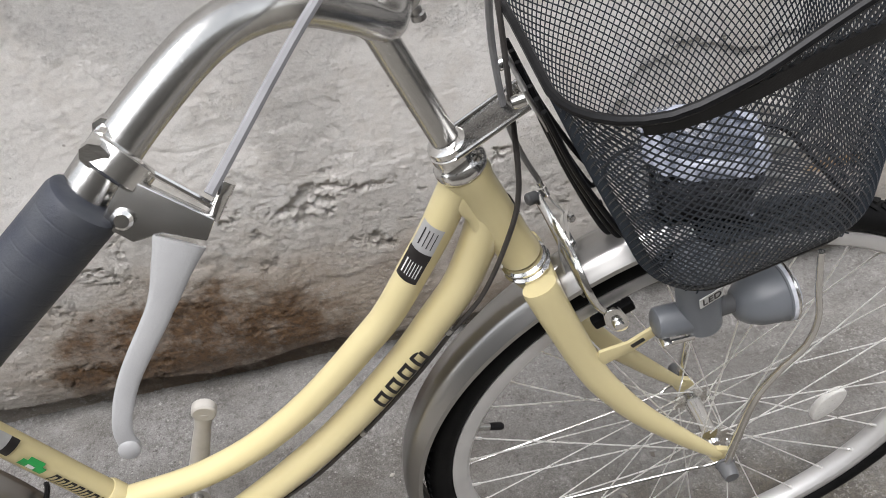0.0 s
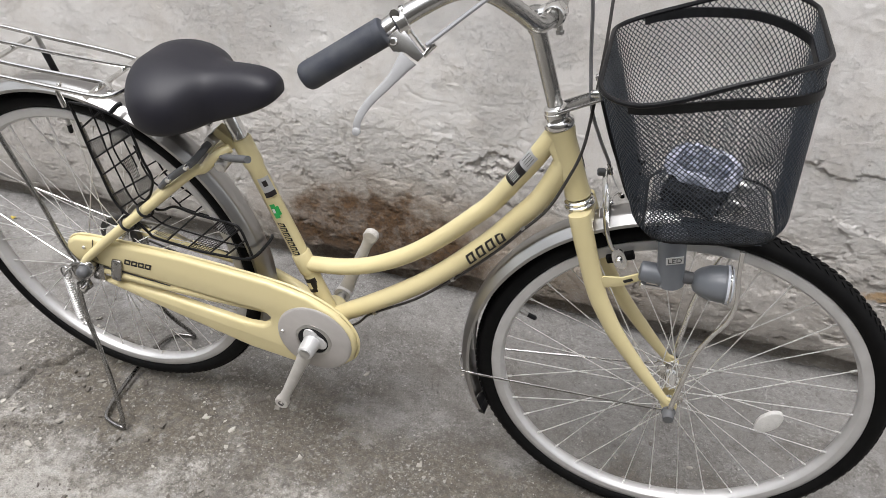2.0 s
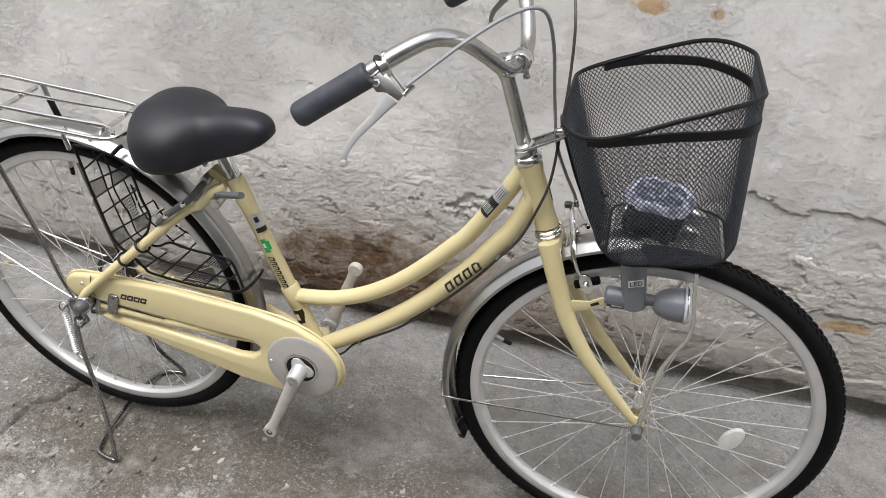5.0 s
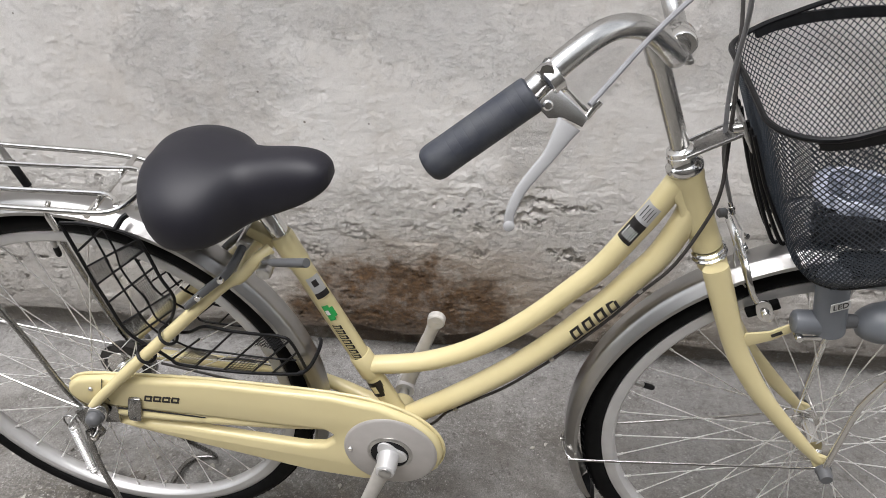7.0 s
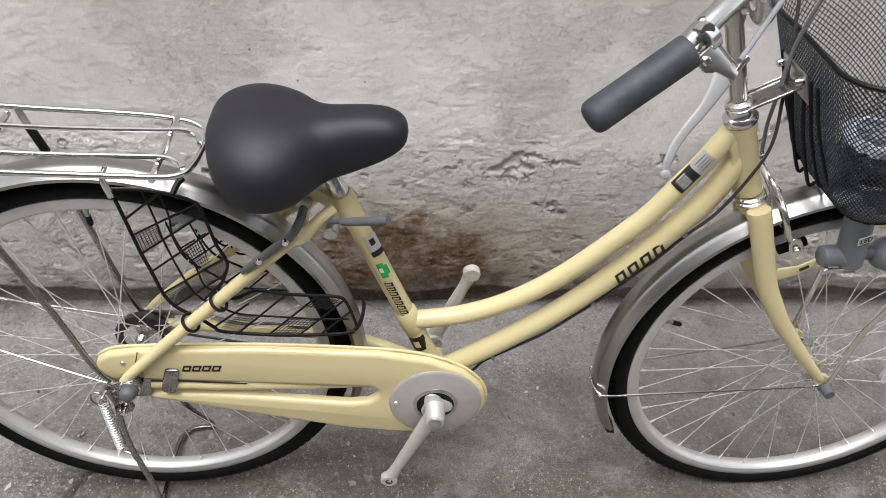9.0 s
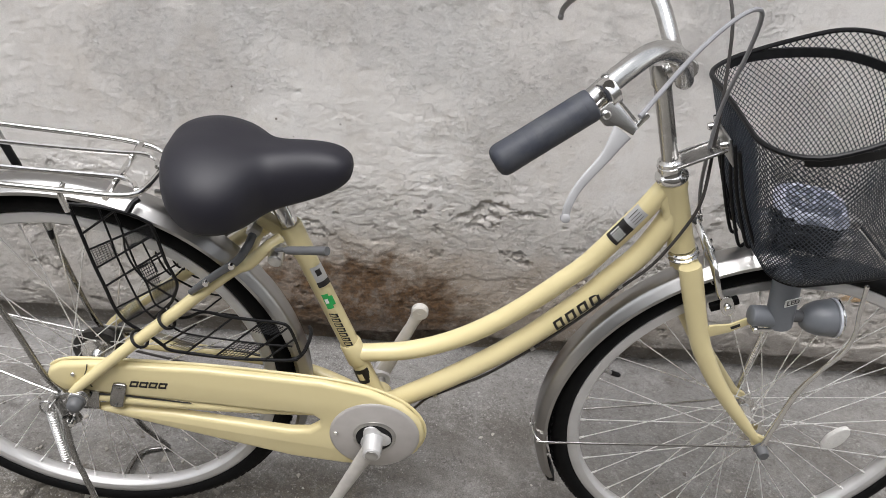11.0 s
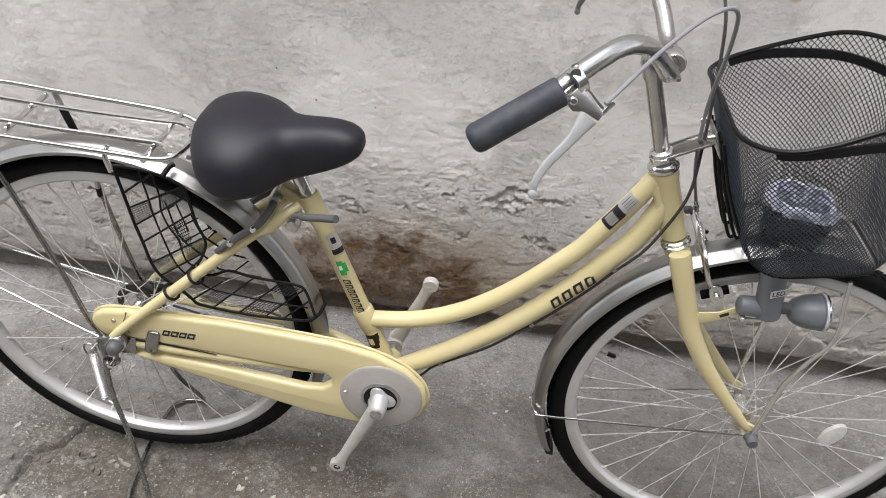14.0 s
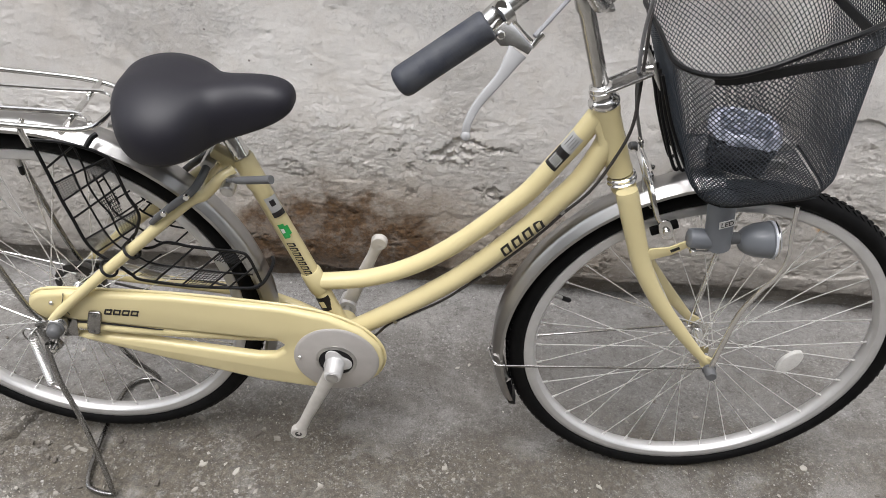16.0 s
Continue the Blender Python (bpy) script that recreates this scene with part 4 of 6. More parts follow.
def cranks():
    axle = part("crank_axle", turned([(0, 0.0085), (0.19, 0.0085)], (BB[0], -0.098, BB[1] + 0.002), (BB[0], 0.092, BB[1] + 0.002), 16), STEEL, bike, "steel crank axle")

    def arm(y0, tip, y1, label):
        a = np.array((BB[0], y0, BB[1] + 0.002))
        b = np.array((tip[0], y1, tip[1]))
        bm = tube_into(bmesh.new(), [a, a + (b - a) * 0.25, a + (b - a) * 0.8, b], [0.0140, 0.0125, 0.0095, 0.0125], segs=16, flat=0.62, up=(0, 1, 0))
        s = -1 if y0 < 0 else 1
        for p, r, d in ((a, 0.0150, 0.013), (b, 0.0140, 0.007)):
            add = turned([(0, r * 0.85), (0.002, r), (2 * d - 0.002, r), (2 * d, r * 0.85)], p - np.array((0, d, 0)), p + np.array((0, d, 0)), 20)
            me = bpy.data.meshes.new("tmp")
            add.to_mesh(me)
            add.free()
            bm.from_mesh(me)
            bpy.data.meshes.remove(me)
        bmesh.ops.recalc_face_normals(bm, faces=bm.faces)
        c = part("crank_arm", bm, CRANK, axle, label)
        out = b + np.array((0, s * 0.0073, 0))
        # dark disc on the arm's face paints the shade in the pedal hole
        part("pedal_hole_shade", turned([(0, 0.0062), (0.001, 0.0062)], out, out - np.array((0, s, 0)), 16), GREASE_GAPS, axle, "dark disc painted as the shade in the empty threaded pedal hole")
        cap = a + np.array((0, s * 0.022, 0))
        part("crank_boss", turned([(0, 0.0118), (0.002, 0.0140), (0.012, 0.0154), (0.036, 0.0162)], cap, a, 26), RIM_ALLOY, axle, "polished crank boss")
        cap = a + np.array((0, s * 0.0245, 0))
        part("crank_bolt", turned([(0, 0.0085), (0.001, 0.0100), (0.004, 0.0104)], cap, a, 22), STEEL, axle, "steel crank bolt cap")

    arm(-0.088, (-0.690, 0.141), -0.088, "grey alloy crank arm without its pedal")
    arm(0.070, (-0.558, 0.457), 0.072, "grey alloy crank arm without its pedal")


cranks()


# fork, headset
def fork_part():
    crown = steered(turned([(0, 0.0165), (0.004, 0.0180), (0.020, 0.0180), (0.028, 0.0165)], (-0.1855, 0, 0.643), (-0.1955, 0, 0.672), 24))
    f = part("fork", crown, CREAM, bike, "cream-yellow painted steel fork")
    for s in (-1, 1):
        pts = [(-0.1885, s * 0.0285, 0.659), (-0.1855, s * 0.0295, 0.650), (-0.173, s * 0.034, 0.612), (-0.148, s * 0.040, 0.540), (-0.128, s * 0.044, 0.500), (-0.098, s * 0.047, 0.452), (-0.050, s * 0.049, 0.390), (-0.012, s * 0.050, 0.345), (-0.002, s * 0.050, 0.334)]
        part("fork_blade", steered(tube(pts, [0.0158, 0.0166, 0.0160, 0.0148, 0.0140, 0.0128, 0.0105, 0.0075, 0.0065], segs=16, flat=0.72, up=(0, 1, 0))), CREAM, f)
        part("fork_end", steered(plate(smooth_outline([(-0.018, 0.350), (-0.004, 0.348), (0.011, 0.338), (0.010, 0.322), (-0.004, 0.320), (-0.014, 0.334)], 4), s * 0.050 - 0.003, s * 0.050 + 0.003, 0.001)), CREAM, f)
        part("axle_nut", steered(turned([(0, 0.0080), (0.004, 0.0095), (0.016, 0.0098), (0.017, 0.0115), (0.019, 0.0115)], (0.0, s * 0.080, 0.331), (0.0, 0, 0.331), 16)), DARKGREY, f, "dark capped axle nut")
    part("crown_bridge", steered(moved(block((0, 0, 0), (0.030, 0.056, 0.020), 0.005), Matrix.Translation((-0.183, 0, 0.647)) @ pose(0, 0, 0, 0, -16, 0))), CREAM, f)
    part("head_band", steered(turned([(0, 0.0190), (0.002, 0.0218), (0.005, 0.0225), (0.007, 0.0200), (0.009, 0.0215), (0.012, 0.0215), (0.014, 0.0190)], (-0.1902, 0, 0.657), (-0.1952, 0, 0.672), 30)), CHROME, f, "chrome crown race")
    return f


fork_part()


def headset_stem():
    a, b = Vector((-0.2335, 0, 0.776)), Vector((-0.2840, 0, 0.930))
    part("headset", turned([(0, 0.0190), (0.002, 0.0212), (0.006, 0.0222), (0.010, 0.0218), (0.013, 0.0190), (0.015, 0.0172), (0.019, 0.0168), (0.0195, 0.0182), (0.025, 0.0182), (0.0255, 0.0168), (0.031, 0.0168), (0.034, 0.0125)], a, b, 32), CHROME, bike, "chrome headset cups and lock nut")
    q0 = a + (b - a) * 0.18
    st = part("stem", turned([(0, 0.0111), (0.108, 0.0111), (0.114, 0.0135), (0.136, 0.0140), (0.142, 0.0120), (0.144, 0.0070)], q0, b, 24), SATIN, bike, "polished quill stem")
    clamp_c = Vector((-0.2575, 0, 0.9355))
    part("stem_clamp", turned([(0, 0.0135), (0.003, 0.0155), (0.027, 0.0155), (0.030, 0.0135)], clamp_c + Vector((0, -0.015, 0)), clamp_c + Vector((0, 0.015, 0)), 28), CHROME, st, "chrome handlebar clamp")
    part("stem_neck", tube([(-0.283, 0, 0.926), (-0.264, 0, 0.934)], [0.0125, 0.0145], segs=16), CHROME, st)
    part("stem_bolt", turned([(0, 0.0040), (0.008, 0.0040), (0.009, 0.0055), (0.013, 0.0055)], (-0.250, -0.004, 0.924), (-0.246, -0.004, 0.901), 10), STEEL, st, "clamp bolt")
    return st


headset_stem()


CLAMP = Vector((-0.2575, 0.0, 0.9355))
ACROSS = pose(0, 0, 0, 0.5, 0, -5.0).to_3x3() @ Vector((0, 1, 0))


def bar_side(points, s):
    """Points given for the near side; s = 1 mirrors them to the far side, across the bar's own middle plane."""
    out = [upright(p) for p in points]
    if s > 0:
        out = [p - ACROSS * (2 * (p - CLAMP).dot(ACROSS)) for p in out]
    return out


BAR = [(-0.2591, -0.0150, 0.9351), (-0.2626, -0.0390, 0.9323), (-0.2701, -0.0707, 0.9379), (-0.2886, -0.1111, 0.9679), (-0.3125, -0.1471, 0.9947), (-0.3424, -0.1765, 1.0033), (-0.3770, -0.2059, 0.9891), (-0.4165, -0.2347, 0.9620), (-0.4533, -0.2430, 0.9345)]


def handlebar_part():
    pts = [tuple(p) for p in bar_side(BAR[1:], 1)][::-1] + [tuple(CLAMP)] + [tuple(p) for p in bar_side(BAR[1:], -1)]
    hb = part("handlebar", tube(pts, 0.0111, segs=18), SATIN, bike, "swept-back polished steel handlebar")
    for s in (-1, 1):
        a, b = bar_side([(-0.404, -0.237, 0.971), (-0.494, -0.262, 0.911)], s)
        d = (b - a).length
        prof = [(0, 0.0135), (0.0015, 0.0158), (0.004, 0.0165)]
        for k in range(9):
            h = 0.010 + (d - 0.040) * k / 8
            prof += [(h - 0.0006, 0.0165), (h, 0.0165), (h + 0.0003, 0.01641), (h + 0.0007, 0.01641), (h + 0.0010, 0.0165), (h + 0.0016, 0.0165)]
        prof += [(d - 0.018, 0.0167), (d - 0.010, 0.0168), (d - 0.005, 0.0158), (d - 0.0018, 0.0130), (d, 0.0080)]
        part("grip", turned(prof, a, b, 26), GRIP, hb, "dark grey ribbed rubber grip")
        c1, c2 = bar_side([(-0.385, -0.224, 0.981), (-0.402, -0.236, 0.971)], s)
        part("lever_clamp", turned([(0, 0.0130), (0.0015, 0.0150), (0.012, 0.0150), (0.0135, 0.0130)], c1, c2, 20), CHROME, hb, "chrome brake lever clamp")
        n1, n2 = bar_side([(-0.393, -0.238, 0.990), (-0.392, -0.214, 0.988)], s)
        part("clamp_nut", turned([(0, 0.006), (0.004, 0.006), (0.005, 0.004), (0.020, 0.004), (0.021, 0.006), (0.025, 0.006)], n1, n2, 8), CHROME, hb)
        # bracket cheek of the brake lever
        quad = bar_side([(-0.402, -0.243, 0.963), (-0.386, -0.236, 0.978), (-0.358, -0.240, 0.951), (-0.363, -0.246, 0.945), (-0.379, -0.245, 0.953), (-0.391, -0.247, 0.953)], s)
        side = (quad[1] - quad[0]).cross(quad[2] - quad[0]).normalized() * 0.0030
        bm = bmesh.new()
        lo, hi = [bm.verts.new(p - side) for p in quad], [bm.verts.new(p + side) for p in quad]
        bm.faces.new(lo[::-1])
        bm.faces.new(hi)
        for i in range(len(quad)):
            bm.faces.new((lo[i], lo[(i + 1) % len(quad)], hi[(i + 1) % len(quad)], hi[i]))
        bmesh.ops.recalc_face_normals(bm, faces=bm.faces)
        bmesh.ops.bevel(bm, geom=bm.edges[:], offset=0.0008, segments=2, affect="EDGES", profile=0.5)
        br = part("lever_bracket", bm, CHEEK, hb, "chrome brake lever bracket")
        pv = bar_side([(-0.392, -0.243, 0.963)], s)[0]
        part("pivot_bolt", turned([(0, 0.0030), (0.0015, 0.0045), (0.014, 0.0045), (0.0155, 0.0030)], pv - side * 2.0, pv + side * 2.0, 14), CHROME, hb)
        rod = bar_side([(-0.384, -0.229, 0.979), (-0.355, -0.237, 0.951)], s)
        part("bracket_edge", tube([rod[0], rod[1]], 0.0016, segs=8), CHROME, hb)
        blade = bar_side([(-0.3735, -0.2480, 0.9485), (-0.379, -0.2535, 0.9405), (-0.389, -0.262, 0.926), (-0.410, -0.275, 0.902), (-0.4195, -0.284, 0.884), (-0.421, -0.287, 0.871)], s)
        part("brake_lever", tube(blade, [0.0112, 0.0086, 0.0057, 0.0047, 0.0042, 0.0042], segs=14, flat=0.30, up=tuple(side.normalized())), LEVER_ALLOY, hb, "grey cast alloy brake lever")
        part("lever_tip", turned([(0, 0.0034), (0.001, 0.0048), (0.005, 0.0048), (0.006, 0.0034)], blade[-1] - side * 1.0, blade[-1] + side * 1.0, 12), LEVER_ALLOY, hb)
        bt, be = bar_side([(-0.360, -0.238, 0.949), (-0.349, -0.232, 0.962)], s)
        part("cable_barrel", turned([(0, 0.0030), (0.012, 0.0030), (0.013, 0.0036), (0.018, 0.0036)], bt, be, 10), CHROME, hb, "chrome cable barrel")
    return hb


handlebar_part()


def cables():
    far = bar_side([(-0.350, -0.232, 0.962)], 1)[0]
    c = part("brake_cable", tube([tuple(upright(p)) for p in ((-0.3573, -0.2373, 0.9610), (-0.2984, -0.1751, 1.0060), (-0.2495, -0.1331, 1.0340), (-0.2190, -0.1080, 1.0330), (-0.2070, -0.0760, 0.985), (-0.203, -0.030, 0.890), (-0.195, -0.008, 0.812), (-0.181, 0.022, 0.754), (-0.1625, 0.0505, 0.6985))], 0.0026, segs=8), PALECABLE, bike, "grey front brake cable looping from the lever")
    part("brake_cable", tube([tuple(far), (-0.262, 0.185, 1.000), (-0.218, 0.120, 1.032), (-0.196, 0.062, 0.990), (-0.190, 0.030, 0.910), (-0.192, -0.006, 0.812), (-0.196, -0.024, 0.760), (-0.209, -0.026, 0.715), (-0.235, -0.018, 0.648), (-0.269, -0.010, 0.597), (-0.307, -0.008, 0.546), (-0.365, -0.008, 0.4805), (-0.410, -0.008, 0.4365), (-0.447, -0.008, 0.403), (-0.490, -0.008, 0.373), (-0.533, -0.006, 0.342), (-0.590, -0.004, 0.298), (-0.75, 0.02, 0.315), (-1.03, 0.052, 0.345)], 0.0023, segs=8), CABLE, bike, "dark rear brake cable clipped under the down tube")
    for p in ((-0.268, -0.010, 0.603), (-0.377, -0.008, 0.469), (-0.520, -0.007, 0.351)):
        part("cable_clip", turned([(0, 0.0040), (0.007, 0.0040)], p, (p[0] - 0.6, p[1], p[2] - 0.62), 10), STEEL, bike, "small steel cable clip")


cables()


# mudguards
def guard_profile(r, w=0.0275, h=0.013):
    outer = [(r + h * (1 - (y / w) ** 2) + (0.0012 if abs(abs(y) - w * 0.55) < 0.0035 else 0), y) for y in np.linspace(-w, w, 15)]
    lip = 0.005
    return [(r - lip, -w)] + outer + [(r - lip, w), (r - lip, w - 0.0010)] + [(q - 0.0012, y * 0.965) for q, y in outer[::-1]] + [(r - lip, -w + 0.0010)]


def mudguards():
    ff = part("front_mudguard", steered(revolve(guard_profile(0.344), 60, 98, 203, (AXLE_F[0], 0, AXLE_F[1]))), ALLOY, bike, "brushed silver front mudguard")
    part("mudguard_flap", steered(revolve([(0.340, -0.022), (0.352, -0.016), (0.355, 0.0), (0.352, 0.016), (0.340, 0.022), (0.338, 0.0)], 5, 203, 206, (AXLE_F[0], 0, AXLE_F[1]))), BLACK, ff, "black rubber end flap")
    for s in (-1, 1):
        pts = [(-0.3590, 0.0, 0.299), (-0.3570, s * 0.016, 0.297), (-0.349, s * 0.029, 0.295), (-0.325, s * 0.034, 0.295), (-0.06, s * 0.050, 0.318), (-0.02, s * 0.056, 0.326), (0.0, s * 0.057, 0.330)]
        part("mudguard_stay", steered(tube(pts, 0.0020, segs=8)), SATIN, ff, "thin chrome wire stay")
    part("stay_bolt", steered(turned([(0, 0.0026), (0.003, 0.0026), (0.004, 0.0018), (0.012, 0.0018)], (-0.3625, 0, 0.301), (-0.34, 0, 0.301), 8)), STEEL, ff)
    rf = part("rear_mudguard", revolve(guard_profile(0.344), 90, -18, 163, (AXLE_R[0], 0, AXLE_R[1])), ALLOY, bike, "brushed silver rear mudguard")
    part("mudguard_flap", revolve([(0.340, -0.022), (0.352, -0.016), (0.355, 0.0), (0.352, 0.016), (0.340, 0.022), (0.338, 0.0)], 5, 163, 167, (AXLE_R[0], 0, AXLE_R[1])), BLACK, rf, "black rubber end flap")
    for s in (-1, 1):
        pts = [(-1.418, 0.0, 0.470), (-1.416, s * 0.020, 0.468), (-1.405, s * 0.031, 0.465), (-1.37, s * 0.036, 0.455), (-1.14, s * 0.066, 0.374), (-1.083, s * 0.072, 0.356)]
        part("mudguard_stay", tube(pts, 0.0020, segs=8), SATIN, rf, "thin chrome wire stay")
    # rear reflector housing
    t = radians(137)
    c = Vector((AXLE_R[0] + 0.366 * math.cos(t), 0, AXLE_R[1] + 0.366 * math.sin(t)))
    m = Matrix.Translation(c) @ Matrix.Rotation(-t, 4, "Y")
    part("rear_reflector", moved(block((0.016, 0, 0.004), (0.030, 0.050, 0.046), 0.008, segs=3), m), DARKGREY, rf, "dark grey rear reflector housing")
    part("reflector_lens", moved(block((0.016, 0, 0.030), (0.024, 0.042, 0.005), 0.002), m), REDLENS, rf, "red reflector lens")


mudguards()


# saddle
def saddle_part():
    rows = [(-0.908, 0.030, 0.768, 0.738), (-0.903, 0.060, 0.780, 0.716), (-0.890, 0.086, 0.789, 0.700), (-0.868, 0.105, 0.795, 0.688), (-0.843, 0.111, 0.797, 0.682), (-0.818, 0.106, 0.794, 0.684), (-0.797, 0.094, 0.790, 0.689), (-0.782, 0.074, 0.787, 0.694), (-0.769, 0.053, 0.786, 0.700), (-0.748, 0.0435, 0.786, 0.708), (-0.718, 0.0395, 0.788, 0.719), (-0.690, 0.0360, 0.788, 0.732), (-0.670, 0.0300, 0.783, 0.744), (-0.657, 0.0160, 0.773, 0.755)]
    bm = bmesh.new()
    rings = []
    for x, w, top, low in rows:
        ring = []
        top += 0.005 + 0.006 * min(1.0, max(0.0, (x + 0.79) / 0.06))
        low += 0.004 + 0.006 * min(1.0, max(0.0, (-0.76 - x) / 0.06))
        w *= 1.03
        h = top - low
        for k in range(28):
            a = 2 * math.pi * k / 28
            c, s = math.cos(a), math.sin(a)
            y = w * math.copysign(abs(c) ** (0.95 if s > 0 else 0.80), c)
            z = low + h * (0.34 + (0.66 * abs(s) ** 0.94 if s > 0 else -0.34 * abs(s) ** 0.36))
            dip = 0.004 * math.exp(-(y / 0.02) ** 2) if s > 0 else 0.0
            ring.append(bm.verts.new((x, y - 0.08 * (x + 0.83), z - dip)))
        rings.append(ring)
    for a, b in zip(rings, rings[1:]):
        for j in range(28):
            bm.faces.new((a[j], a[(j + 1) % 28], b[(j + 1) % 28], b[j]))
    bm.faces.new(rings[0])
    bm.faces.new(rings[-1][::-1])
    bmesh.ops.recalc_face_normals(bm, faces=bm.faces)
    sd = part("saddle", bm, VINYL, bike, "wide black vinyl saddle")
    mod = sd.modifiers.new("round", "SUBSURF")
    mod.levels = mod.render_levels = 2
    p1 = SEAT_TOP + (SEAT_TOP - Vector((BB[0], 0, BB[1]))).normalized() * 0.055
    part("seat_post", turned([(0, 0.0127), (0.06, 0.0127), (0.064, 0.0110), (0.085, 0.0110)], SEAT_TOP - (p1 - SEAT_TOP) * 0.2, p1, 22), CHROME, sd, "chrome seat post")
    part("seat_clamp", block((p1.x - 0.004, 0, p1.z + 0.002), (0.038, 0.052, 0.026), 0.006), STEEL, sd, "steel saddle clamp")
    for s in (-1, 1):
        part("saddle_rail", tube([(-0.675, s * 0.006, 0.752), (-0.72, s * 0.020, 0.735), (-0.80, s * 0.024, 0.728), (-0.87, s * 0.040, 0.722), (-0.91, s * 0.055, 0.735)], 0.0035, segs=8), STEEL, sd)
        coil = [(-0.855 + 0.013 * math.cos(t), s * 0.062 + 0.013 * math.sin(t), 0.683 + 0.0018 * t) for t in np.linspace(0, 8 * math.pi, 80)]
        part("saddle_spring", tube(coil, 0.0022, segs=6, straight=True), CHROME, sd, "coil spring under the saddle")
    return sd


saddle_part()


def seat_lever():
    q = part("seat_clamp_bolt", turned([(0, 0.0085), (0.002, 0.0105), (0.030, 0.0105), (0.032, 0.0085)], (-0.760, -0.056, 0.634), (-0.760, -0.018, 0.640), 16), STEEL, bike, "steel seat clamp bolt with a grey quick-release lever")
    part("quick_release_lever", tube([(-0.758, -0.050, 0.651), (-0.744, -0.060, 0.660), (-0.736, -0.065, 0.663), (-0.682, -0.092, 0.686)], [0.0032, 0.0034, 0.0056, 0.0060], segs=12), DARKGREY, q, "grey plastic-coated lever")
    return q


seat_lever()


def ring_lock():
    pts = [(-0.882, -0.058, 0.572), (-0.862, -0.062, 0.592), (-0.838, -0.060, 0.612), (-0.812, -0.056, 0.632), (-0.800, -0.040, 0.646), (-0.796, -0.018, 0.654)]
    lk = part("ring_lock", tube(pts, [0.0042, 0.0056, 0.0060, 0.0060, 0.0060, 0.0060], segs=12, flat=0.75, up=(0, 1, 0)), DARKGREY, bike, "grey horseshoe wheel lock on the seat stays")
    part("lock_arm", tube([(x, -y, z) for x, y, z in pts], [0.0042, 0.0056, 0.0060, 0.0060, 0.0060, 0.0060], segs=12, flat=0.75, up=(0, 1, 0)), DARKGREY, lk)
    part("lock_body", block((-0.796, 0, 0.655), (0.018, 0.044, 0.018), 0.004, pose(0, 0, 0, 0, 40, 0)), STEEL, lk, "steel lock body")
    part("lock_bolt", turned([(0, 0.004), (0.002, 0.005), (0.012, 0.005)], (-0.818, -0.066, 0.627), (-0.818, 0, 0.627), 10), CHROME, lk)
    part("lock_bolt", turned([(0, 0.004), (0.002, 0.005), (0.012, 0.005)], (-0.855, -0.070, 0.598), (-0.855, 0, 0.598), 10), CHROME, lk)


ring_lock()


